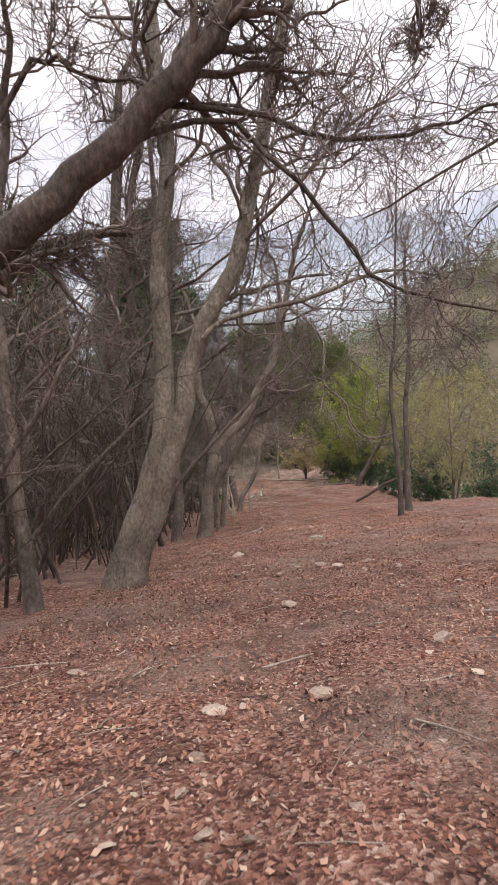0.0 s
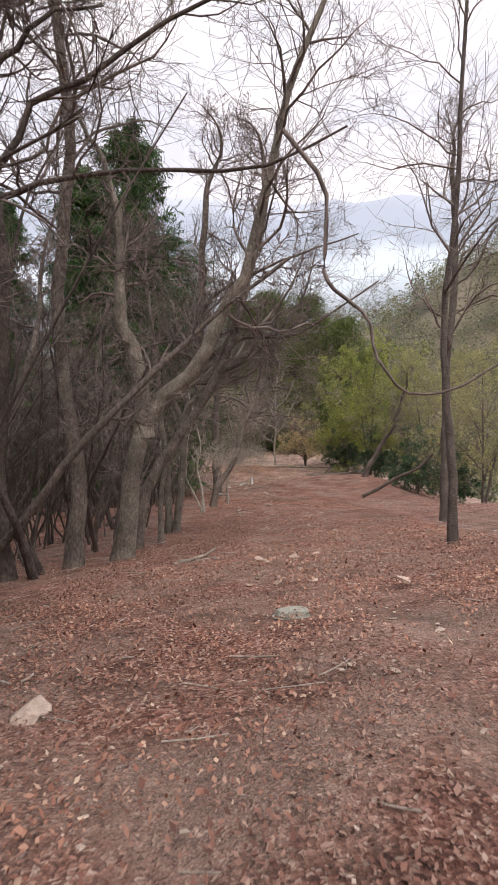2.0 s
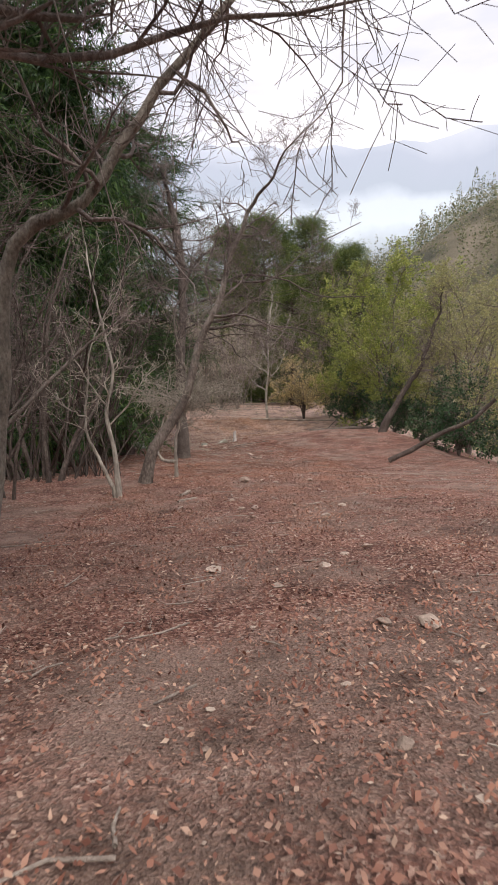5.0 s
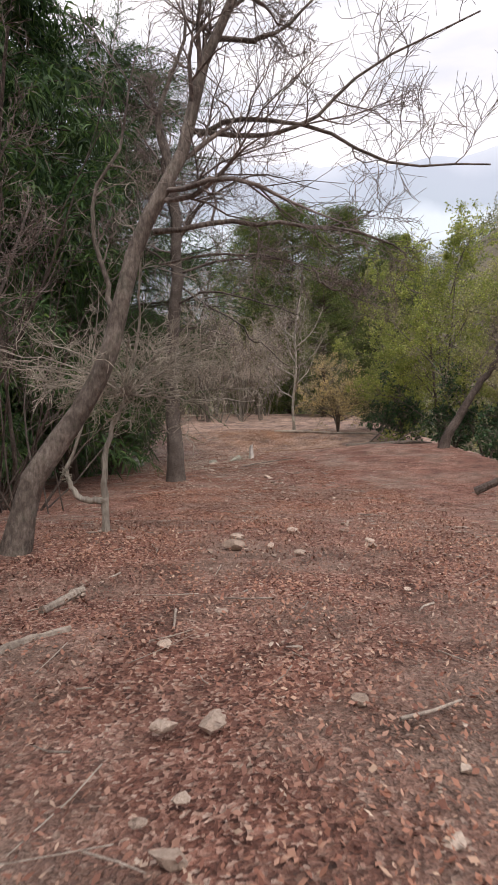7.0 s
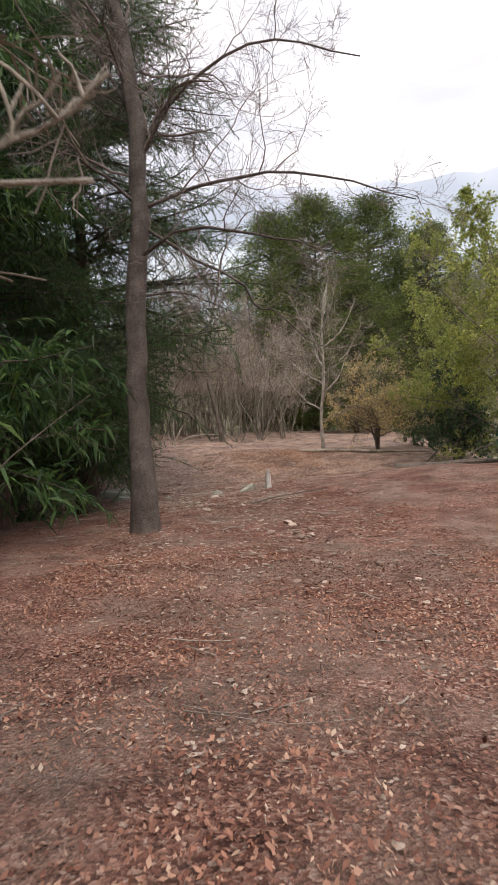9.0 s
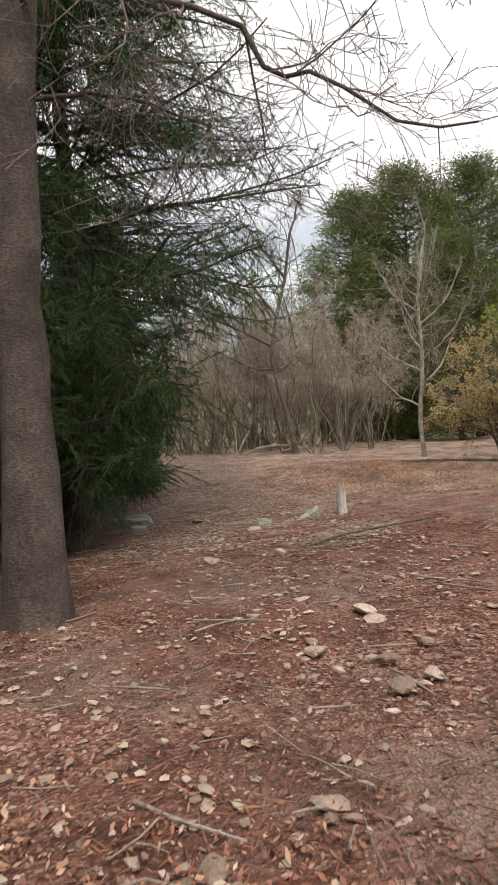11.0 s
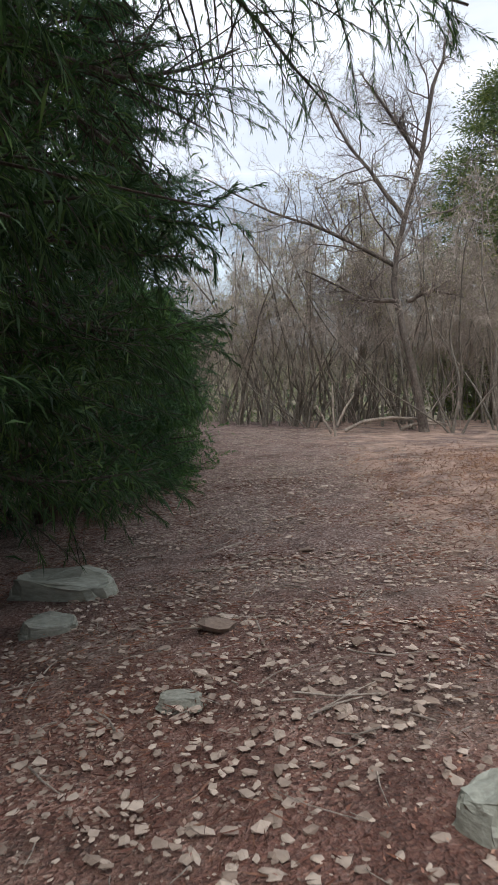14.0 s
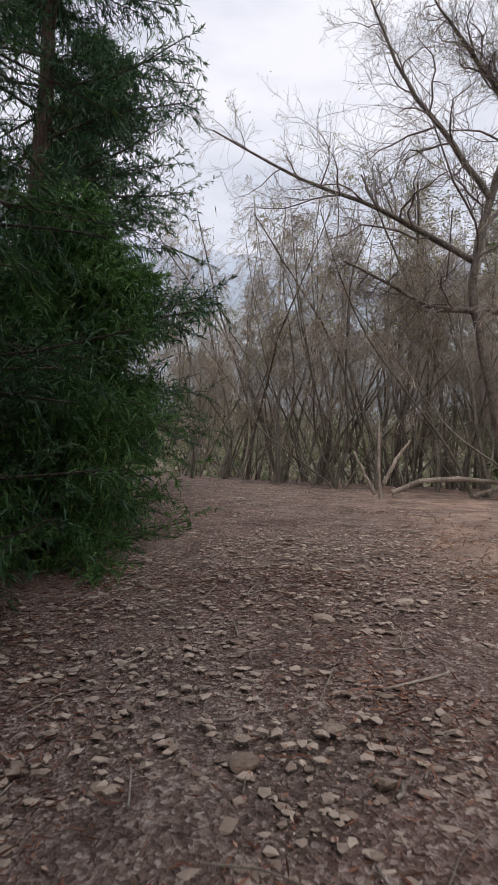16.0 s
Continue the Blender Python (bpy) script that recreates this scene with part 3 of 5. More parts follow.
bare_tree("slim_tree", "slim dark leafless tree at the edge of the wood", [(0.164, 0.086, [(-2.8, -3.72, 0.34), (-2.89, -3.73, 1.62), (-2.81, -3.73, 3.57), (-2.89, -3.73, 5.13), (-2.98, -3.73, 6.3), (-2.8, -3.73, 7.46), (-2.54, -3.74, 8.86)])], seed=15, bark_mat=M_DARK)
bare_tree("slim_tree", "slim brown leafless tree at the edge of the wood", [(0.155, 0.069, [(-2.25, -2.83, 0.27), (-2.18, -2.84, 1.56), (-2.4, -2.83, 3.28), (-2.33, -2.84, 4.57), (-2.22, -2.84, 5.86), (-2.4, -2.84, 7.59), (-2.46, -2.84, 8.88)])], seed=16, bark_mat=M_BARK)
bare_tree("forked_tree", "grey leafless tree with forked bent stems", [(0.189, 0.054, [(-1.7, -2.44, 0.31), (-1.5, -2.45, 1.52), (-1.26, -2.45, 2.32), (-0.62, -2.46, 2.94), (-0.33, -2.46, 3.65), (0.13, -2.47, 4.45), (0.38, -2.48, 5.52), (0.63, -2.48, 6.59), (1.1, -2.49, 7.75)]),
     (0.189, 0.054, [(-1.35, -2.45, 1.97), (-1.43, -2.45, 2.86), (-1.66, -2.45, 3.77), (-1.64, -2.45, 4.49), (-1.82, -2.45, 5.57)])], seed=17, bark_mat=M_PALE)
bare_tree("forked_tree", "grey leafless tree with two heavy curved stems and wide limbs", [(0.142, 0.068, [(-1.77, -0.86, 0.1), (-1.63, -0.8, 0.86), (-1.5, -0.76, 1.31), (-1.13, -0.73, 1.86), (-0.77, -0.7, 2.36), (-0.4, -0.66, 3.02), (-0.02, -0.59, 4.03), (0.26, -0.5, 5.15), (0.44, -0.42, 6.05)]),
     (0.142, 0.068, [(-1.7, -0.81, 0.69), (-1.8, -0.73, 1.49), (-1.63, -0.67, 2.16), (-1.33, -0.66, 2.49), (-0.86, -0.64, 2.93), (-0.71, -0.57, 3.77), (-0.66, -0.47, 4.9), (-0.58, -0.38, 5.97)])], [(0.056, 0.015, [(-0.43, -0.46, 3), (0.11, -0.46, 3.27), (0.54, -0.45, 3.66), (1.03, -0.42, 4.29), (1.31, -0.34, 5.21)]),
     (0.056, 0.015, [(-0.87, -0.43, 3.02), (-0.05, -0.42, 3.63), (0.77, -0.46, 3.63), (1.49, -0.46, 4.04), (2.34, -0.46, 4.59)]),
     (0.056, 0.015, [(-0.74, -0.36, 3.83), (-0.49, -0.33, 4.35), (0.18, -0.33, 4.73), (1.07, -0.34, 5.1), (2.02, -0.36, 5.42)]),
     (0.056, 0.015, [(-1.82, -0.35, 3.35), (-1.46, -0.35, 3.57), (-0.75, -0.38, 3.63), (-0.16, -0.4, 3.75)])], seed=18)
bare_tree("slim_tree", "slim pale leafless tree beside the track", [(0.069, 0.028, [(-1.42, -0.27, 0.13), (-1.4, -0.17, 1.19), (-1.08, -0.11, 2.1), (-1.35, 0, 3.05), (-1.56, 0.08, 3.8), (-1.7, 0.19, 4.92)])], seed=19, bark_mat=M_PALE)
bare_tree("forked_tree", "pale grey leafless tree with two slender stems", [(0.11, 0.041, [(-1.37, 1.83, -0.01), (-1.23, 1.94, 1.28), (-1.13, 2.05, 2.58), (-0.5, 2.06, 3), (0.02, 2.1, 3.75), (0.79, 2.15, 4.7)]),
     (0.11, 0.041, [(-1.53, 1.84, 0.06), (-1.56, 1.96, 1.3), (-1.68, 2.05, 2.28), (-1.78, 2.18, 3.58), (-1.96, 2.33, 5.05)])], seed=20, rooted=2, bark_mat=M_PALE)
bare_tree("slim_tree", "slim grey leafless tree standing alone beside the clearing", [(0.078, 0.027, [(2.42, -3.8, 0.89), (2.41, -3.8, 1.67), (2.35, -3.8, 2.53), (2.33, -3.8, 3.46), (2.47, -3.81, 4.71), (2.53, -3.81, 5.8), (2.6, -3.81, 6.96)])], seed=21, bark_mat=M_CHERRY)
bare_tree("slim_tree", "slim banded grey leafless tree at the clearing's edge", [(0.121, 0.071, [(3.79, 0.48, 0.31), (3.82, 0.59, 1.59), (3.89, 0.72, 3.01), (4.01, 0.81, 4.07), (4.16, 0.97, 5.85), (4.14, 1.07, 6.92)])], vines=[(0.021, 0.009, [(0.31, -5.89, 4.5), (0.64, -5.91, 4.04), (0.62, -5.92, 3.44), (0.71, -5.92, 3.21), (0.98, -5.93, 2.98), (1.07, -5.94, 2.61), (1.29, -5.95, 2.36), (1.66, -5.95, 2.38), (2.07, -5.96, 2.6)])], seed=22, bark_mat=M_CHERRY)

bare_tree("drooping_tree", "leafless tree with thin drooping purplish twigs over the track",
    [(0.08, 0.05, [(2.9, -14.6, 1.3), (2.85, -14.4, 2.6), (2.7, -14.1, 3.9), (2.5, -13.8, 5.0)])],
    [(0.03, 0.01, [(2.7, -14.1, 4.2), (1.7, -13.0, 4.5), (0.9, -12.0, 4.3), (0.2, -11.3, 4.1)]), (0.025, 0.01, [(2.6, -14.0, 4.6), (2.2, -12.6, 4.9), (1.7, -11.2, 4.5), (1.4, -10.4, 4.2)])],
    seed=25, twig_mat=M_TWIG, droop=0.34, up=-0.05, boughs=6, limb_boughs=12, reach=0.3, start=0.6)

# ---------------------------------------------------------------- trees beside the second stretch
bare_tree("curved_tree", "leafless tree with a thick curved trunk and fanned crown", [(0.138, 0.043, [(-0.85, 7.06, -0.12), (-0.67, 7.1, 0.43), (-0.37, 7.14, 0.9), (-0.12, 7.17, 1.33), (-0.01, 7.2, 1.76), (0.14, 7.24, 2.23), (0.35, 7.27, 2.7), (0.57, 7.33, 3.43), (0.74, 7.36, 3.86), (0.91, 7.39, 4.34)])],
    [(0.036, 0.01, [(0.14, 7.75, 2.45), (0.76, 7.77, 2.53), (1.33, 7.78, 2.5), (1.9, 7.79, 2.45), (2.28, 7.79, 2.26)]),
     (0.036, 0.01, [(0.37, 7.81, 3.31), (0.99, 7.83, 3.26), (1.42, 7.84, 3.36), (1.9, 7.88, 3.79), (2.9, 7.94, 4.31)]),
     (0.036, 0.01, [(0.52, 7.81, 3.26), (0.85, 7.83, 3.4), (1.52, 7.84, 3.31), (2.18, 7.84, 3.02), (2.99, 7.86, 3.02)]),
     (0.036, 0.01, [(-0.17, 7.7, 1.74), (-0.27, 7.72, 2.12), (-0.36, 7.76, 2.74), (-0.13, 7.8, 3.21), (-0.01, 7.85, 3.93)]),
     (0.036, 0.01, [(0.28, 7.78, 2.88), (0.18, 7.82, 3.45), (0.42, 7.87, 4.12), (0.32, 7.9, 4.59)]),
     (0.036, 0.01, [(0.66, 7.87, 4.07), (1.13, 7.89, 4.12), (1.7, 7.93, 4.59)])]
    + [(0.019, 0.006, [(0.1, 8.36, 2.31), (0.48, 8.37, 2.4), (0.72, 8.38, 2.41), (0.98, 8.39, 2.42), (1.19, 8.39, 2.36), (1.48, 8.39, 2.28), (1.74, 8.4, 2.18), (2, 8.4, 2.05)]),
     (0.019, 0.006, [(1.53, 8.39, 2.28), (1.67, 8.39, 2.11), (1.86, 8.39, 2.05), (2.1, 8.4, 1.97)])], seed=23, start=0.4, limb_boughs=6, boughs=10)


def flat_shrub():
    rng = np.random.default_rng(31)
    stems = [(0.05, 0.024, [(-0.41, 8.17, -0.17), (-0.42, 8.2, 0.39), (-0.37, 8.23, 0.71), (-0.21, 8.25, 1.08)]),
     (0.05, 0.024, [(-0.39, 8.18, 0.1), (-0.61, 8.18, 0.1), (-0.74, 8.19, 0.23), (-0.78, 8.19, 0.39)])]
    top = stems[0][2][-1]
    limbs = []
    for k in range(24):
        a = k * 2 * math.pi / 24 + rng.uniform(-0.2, 0.2)
        L = rng.uniform(0.8, 1.45)
        rise = rng.uniform(-0.1, 0.7)
        limbs.append((0.014, 0.005, [top, (top[0] + math.cos(a) * L * 0.4, top[1] + math.sin(a) * L * 0.4, top[2] + rise * 0.5),
                                    (top[0] + math.cos(a) * L, top[1] + math.sin(a) * L, top[2] + rise * 0.75)]))
    t = bare_tree("flat_topped_shrub", "small pale shrub with a flat tangled leafless crown", stems, limbs, seed=32, bark_mat=M_BIRCH,
                  twig_mat=M_TWIG_PALE, boughs=6, twigs=5, sprays=3, start=0.6, reach=0.4, up=0.0, limb_boughs=7)
    return tagged(t, category="shrub")


flat_shrub()
bare_tree("slim_tree", "slim pale crooked leafless tree beside the track", [(0.06, 0.02, [(-1.02, 5.8, -0.1), (-1.08, 5.85, 0.5), (-1.2, 5.9, 1.1), (-1.1, 5.95, 1.7), (-1.3, 6.0, 2.6)]),
     (0.045, 0.018, [(-1.06, 5.82, -0.1), (-1.3, 5.85, 0.4), (-1.5, 5.9, 0.9), (-1.45, 5.95, 1.6)])],
    [(0.018, 0.006, [(-1.15, 5.88, 0.9), (-0.85, 5.8, 1.25), (-0.6, 5.7, 1.6), (-0.3, 5.6, 1.8)]), (0.018, 0.006, [(-1.2, 5.9, 1.2), (-1.5, 5.7, 1.7), (-1.7, 5.6, 2.3)]), (0.016, 0.005, [(-1.45, 5.9, 1.0), (-1.8, 5.8, 1.2), (-2.2, 5.7, 1.7)])],
    seed=33, bark_mat=M_BIRCH, twig_mat=M_TWIG_PALE, rooted=2, boughs=6, twigs=5, sprays=3, limb_boughs=6)
TRUNK = (-1.02, 17.15)
g0 = float(land(*TRUNK))
bare_tree("cherry_tree", "tall tree with a straight banded grey trunk, leafless limbs above",
    [(0.265, 0.16, [(TRUNK[0], TRUNK[1], g0), (-1.06, 17.2, g0 + 1.2), (-1.1, 17.2, g0 + 2.6), (-1.02, 17.2, g0 + 4.4), (-0.98, 17.2, g0 + 6.0), (-1.2, 17.3, g0 + 7.6)])],
    [(0.034, 0.008, [(-1.0, 17.2, g0 + 4.7), (-0.2, 17.1, g0 + 4.15), (0.53, 17.0, 2.84), (0.8, 16.95, 2.42), (1.07, 16.9, 2.38), (1.5, 16.7, 1.9), (1.85, 16.5, 1.76)]),
     (0.045, 0.012, [(-1.0, 17.2, g0 + 4.2), (-0.2, 16.6, g0 + 4.4), (0.9, 16.0, g0 + 4.1), (1.9, 15.6, g0 + 3.7)]),
     (0.05, 0.012, [(-1.0, 17.2, g0 + 4.9), (0.2, 17.0, g0 + 5.2), (1.5, 16.6, g0 + 5.1), (3.0, 16.4, g0 + 4.6)]),
     (0.05, 0.012, [(-1.0, 17.2, g0 + 5.6), (-0.3, 17.0, g0 + 6.5), (0.9, 16.7, g0 + 7.0), (2.3, 16.5, g0 + 6.6)]),
     (0.04, 0.01, [(-1.0, 17.2, g0 + 5.0), (-1.7, 16.3, g0 + 5.4), (-2.6, 15.4, g0 + 5.4)]),
     (0.03, 0.008, [(-1.05, 17.2, g0 + 3.6), (-0.4, 17.5, g0 + 3.7), (0.4, 17.8, g0 + 3.4)]),
     (0.05, 0.012, [(-1.05, 17.2, g0 + 6.3), (-1.6, 17.6, g0 + 7.4), (-2.3, 18.3, g0 + 8.6)])],
    seed=42, bark_mat=M_CHERRY, start=0.55)
bare_tree("leaning_tree", "dark leafless tree leaning at the clearing's far edge", [(0.2, 0.09, [(6.65, 21.74, -0.31), (7.4, 21.84, 0.96), (8.2, 21.93, 2.19), (8.78, 22.06, 3.82)])], seed=43, bark_mat=M_DARK)

# ---------------------------------------------------------------- the far edge of the clearing


def birch():
    x, y = 2.6, 32.6
    z = float(land(x, y))
    limbs = []
    for k in range(12):
        a, h = k * 2.4, 1.2 + 0.36 * k
        L = 2.9 - 0.13 * k
        limbs.append((0.048, 0.016, [(x + 0.02, y, z + h), (x + math.cos(a) * L * 0.45, y + math.sin(a) * L * 0.45, z + h + 0.7), (x + math.cos(a) * L * 0.8, y + math.sin(a) * L * 0.8, z + h + 1.9)]))
    return bare_tree("pale_tree", "slender pale grey leafless tree with upswept branches", [(0.1, 0.05, [(x, y, z), (x - 0.1, y, z + 1.3), (x + 0.05, y, z + 2.8), (x, y, z + 4.5), (x + 0.1, y, z + 6.0)])],
                     limbs, seed=52, bark_mat=M_BIRCH, twig_mat=M_TWIG_PALE, boughs=6, twigs=6, sprays=4, up=0.14, start=0.4)


birch()


def leafy_tree(name, label, x, y, h, spread, stems, seed, buds, bark_mat=None, low=0.1, category="tree", up=0.05, count=9):
    rng = np.random.default_rng(seed)
    z = float(land(x, y))
    st = []
    for k in range(stems):
        a = rng.uniform(0, 6.28)
        s = spread * (0.35 if stems > 1 else 0.05)
        st.append((0.05 + 0.01 * h, 0.02, [(x, y, z), (x + math.cos(a) * s * 0.4, y + math.sin(a) * s * 0.4, z + h * 0.3), (x + math.cos(a) * s, y + math.sin(a) * s, z + h * 0.75)]))
    limbs = []
    for k in range(count):
        a = k * 2.4 + rng.uniform(-0.3, 0.3)
        hh = h * (low + (0.8 - low) * k / count)
        L = spread * (1.05 - 0.6 * abs(hh / h - 0.4)) * rng.uniform(0.75, 1.1)
        limbs.append((0.035, 0.01, [(x, y, z + hh * 0.8), (x + math.cos(a) * L * 0.5, y + math.sin(a) * L * 0.5, z + hh * 0.95 + 0.12 * h), (x + math.cos(a) * L, y + math.sin(a) * L, z + hh + 0.16 * h)]))
    return tagged(bare_tree(name, label, st, limbs, seed=seed, buds=buds, bark_mat=bark_mat, boughs=8, twigs=7, sprays=4, up=up, rooted=stems), category=category)


leafy_tree("ochre_bush", "rounded bush with ochre-yellow young leaves", 4.65, 32.0, 2.5, 1.9, 4, 61, (M_OCHRE, 11000, 0.075), low=0.25, category="bush", count=14)
leafy_tree("spring_tree", "spreading tree with fresh green spring leaves", 8.0, 26.5, 8.5, 3.6, 2, 62, (M_SPRING, 34000, 0.1), count=16)
leafy_tree("spring_tree", "tree with thin yellow-green budding crown", 10.5, 22.5, 8.0, 3.4, 2, 63, (M_BUDS, 20000, 0.07), count=14)
leafy_tree("spring_tree", "tree with thin yellow-green budding crown", 12.5, 29.0, 10.0, 4.0, 2, 64, (M_BUDS, 20000, 0.09), count=14)
leafy_tree("spring_tree", "low tree with fresh green spring leaves at the clearing's edge", 7.6, 32.0, 5.5, 2.6, 2, 65, (M_SPRING, 20000, 0.09), count=13)
leafy_tree("spring_tree", "tree with sparse yellow-green buds on the slope", 9.5, 13.0, 6.5, 2.8, 2, 66, (M_BUDS, 14000, 0.065), count=12)
leafy_tree("spring_tree", "tree with sparse yellow-green buds on the slope", 14.0, 18.0, 9.5, 3.8, 2, 67, (M_BUDS, 18000, 0.08), count=14)

# added dark bushes stand in for shade under trees, and hide the ground's edge
bush = leafy_tree("evergreen_bush", "low dark evergreen bush added in place of shade under the trees", 6.9, 28.6, 1.9, 1.3, 3, 68, (M_NEEDLE2, 4500, 0.11), low=0.1, category="bush", count=12)
tagged(bush, group="evergreen bushes")
for bx, by, turn, s in [(7.8, 24.2, 1, 0.9), (8.3, 17.6, 3, 0.9), (8.6, 21.0, 2, 0.9), (8.8, 14.2, 4, 0.9), (9.4, 8.0, 5, 0.9), (7.2, 34.6, 2.5, 0.9)]:
    copy_thing(bush, Matrix.Translation((bx, by, float(land(bx, by)) - 0.03)) @ Matrix.Rotation(turn, 4, "Z") @ Matrix.Scale(s, 4))


# ---------------------------------------------------------------- conifers
def conifer(name, label, x, y, h, spread, seed, mat, low=0.5, droop=0.35, whorls=95, subs=14, strands=40, size=0.15, width=0.022, power=0.75, trunk_r=0.2, clear=1.25, near=True, shaggy=0.3, core=260):
    """A conifer: trunk, drooping boughs with flat side sprays, dense old growth along the inner limbs."""
    rng = np.random.default_rng(seed)
    z = float(land(x, y)) - 0.03
    tree = tagged(new(name), label, "conifer", "conifers beside the track")
    tree.location = (x, y, z)
    tp = curve_through([(0, 0, -0.1), (0.05, 0.02, h * 0.35), (-0.03, 0.04, h * 0.7), (0, 0, h)], 20, rng, 0.01)
    tr = trunk_r * (1 - 0.93 * np.linspace(0, 1, 20))
    part("trunk", mesh_of("trunk", *tubes(tp[None], root_flare(tp, tr, 0.7)[None], 12), M_CEDAR), tree)
    t = low / h + (1 - low / h) * np.sort(rng.random(whorls)) ** 1.2
    a = rng.uniform(0, 6.28, whorls)
    L = spread * (1 - t) ** power * (0.5 + 0.62 * rng.random(whorls) ** 0.7) + 0.15
    # low branches keep clear of the walked line
    for k in range(whorls):
        gap = clear if t[k] * h < 2.3 else (0.6 if t[k] * h < 3.1 else 0.0)
        if t[k] * h < 4.2:
            for f in np.linspace(1, 0.2, 17):
                q = np.array([x + np.cos(a[k]) * L[k] * f, y + np.sin(a[k]) * L[k] * f])
                if q[0] < line_x(q[1]) - gap:
                    break
            L[k] *= f
    start = np.stack([np.interp(t * h, tp[:, 2], tp[:, 0]), np.interp(t * h, tp[:, 2], tp[:, 1]), t * h], -1)
    d = np.stack([np.cos(a), np.sin(a), rng.uniform(0.0, 0.35, whorls)], -1)
    pts = [start]
    for k in range(8):
        d = unit(d + rng.normal(scale=0.08, size=d.shape) + np.array([0, 0, -droop * 0.16 if k < 5 else droop * 0.22]))
        pts.append(pts[-1] + d * L[:, None] / 8)
    bp = np.stack(pts, 1)
    br = (0.009 + 0.007 * L)[:, None] * np.linspace(1, 0.25, 9)[None]
    sp, sr = sprout(rng, bp, br, subs, 0.12, 46, 0.36, 4, 0.14, -0.05 - droop * 0.12, 0.5, flat=0.55)
    limbs = [tubes(bp, br, 5), tubes(sp[:, ::2], sr[:, ::2], 3)] if near else [tubes(bp[:, ::2], br[:, ::2], 4)]
    tagged(part("branchwork", mesh_of("branchwork", *joined(limbs), M_DARK), tree), kind="stuff")
    N, n, _ = sp.shape
    u = rng.random((N, strands)) ** 0.75 * (n - 1.001)
    i = u.astype(int)
    row = np.arange(N)[:, None]
    pos = sp[row, i] + (sp[row, i + 1] - sp[row, i]) * (u - i)[..., None]
    tan = unit(sp[row, i + 1] - sp[row, i])
    dirs = unit(tan + shaggy * rng.normal(size=tan.shape) + np.array([0, 0, -0.12]))
    k = N * strands
    outer = blades(pos.reshape(-1, 3), dirs.reshape(-1, 3), size * rng.uniform(0.55, 1.35, k), width, rng, droop=droop * 0.7)
    c = whorls * core
    w_i, f_i = rng.integers(0, whorls, c), rng.random(c) ** 0.8 * 7.4 + 0.3
    b_i = f_i.astype(int)
    cp = bp[w_i, b_i] + (bp[w_i, b_i + 1] - bp[w_i, b_i]) * (f_i - b_i)[:, None] + rng.normal(scale=0.13, size=(c, 3))
    cd = rng.normal(size=(c, 3)) + np.array([0, 0, -0.5])
    inner = blades(cp, cd, (0.15 if near else 0.3) * rng.uniform(0.6, 1.2, c), 0.014 if near else 0.045, rng, droop=0.3)
    tagged(part("foliage", mesh_of("foliage", *joined([outer, inner]), mat), tree), kind="stuff")
    return tree


def round_cedar(label, x, y, h, spread, seed, mat):
    """A broad cedar with a billowing crown of leafy clumps from near the ground to a rounded top."""
    rng = np.random.default_rng(seed)
    tree = tagged(new("cedar"), label, "conifer", "cedars beyond the clearing")
    tree.location = (x, y, float(land(x, y)) - 0.03)
    tp = curve_through([(0, 0, -0.1), (0.1, 0.05, h * 0.4), (0, 0, h * 0.9)], 14, rng, 0.02)
    part("trunk", mesh_of("trunk", *tubes(tp[None], (0.3 * np.linspace(1, 0.1, 14))[None], 9), M_CEDAR), tree)
    n = 340
    u = 0.07 + 0.92 * rng.random(n)
    a = rng.uniform(0, 6.28, n)
    lobes = 1 + 0.16 * np.sin(3 * a + 5 * u) + 0.12 * np.sin(5 * a - 9 * u)
    prof = np.sin(np.pi * np.clip(0.14 + 0.86 * u, 0, 1) ** 1.05) ** 0.62
    q = spread * prof * lobes * (0.45 + 0.55 * rng.random(n) ** 0.4)
    c = np.stack([q * np.cos(a), q * np.sin(a), u * h], -1)
    root = np.stack([0 * u, 0 * u, np.maximum(u * h - 0.3 * q, 0.3)], -1)
    bp = np.stack([root, (root + c) / 2 + rng.normal(scale=0.1, size=(n, 3)), c], 1)
    tagged(part("branchwork", mesh_of("branchwork", *tubes(bp, np.tile([0.05, 0.035, 0.015], (n, 1)), 4), M_DARK), tree), kind="stuff")
    k = 185
    off = rng.normal(size=(n, k, 3)) * np.array([0.42, 0.42, 0.26]) * rng.uniform(0.6, 1.25, (n, 1, 1))
    pos = c[:, None] + off
    d = unit(off + 0.5 * c[:, None] * np.array([0.2, 0.2, 0]) + rng.normal(scale=0.3, size=off.shape) + np.array([0, 0, 0.12]))
    m = n * k
    tagged(part("foliage", mesh_of("foliage", *blades(pos.reshape(-1, 3), d.reshape(-1, 3), rng.uniform(0.12, 0.27, m), 0.05, rng, droop=0.1), mat), tree), kind="stuff")
    return tree


conifer("cedar", "tall dense dark green cedar with drooping sprays", -4.0, 23.4, 14.0, 4.9, 71, M_NEEDLE, low=1.35, whorls=265, subs=26, strands=92, size=0.078, width=0.0062, power=0.24, droop=0.3, clear=1.05, trunk_r=0.24, core=520)
conifer("cedar", "tall dense dark green cedar with low drooping sprays", -4.2, 18.9, 11.8, 3.1, 72, M_NEEDLE, low=0.9, whorls=135, subs=20, strands=92, size=0.08, width=0.0062, power=0.4, core=420)
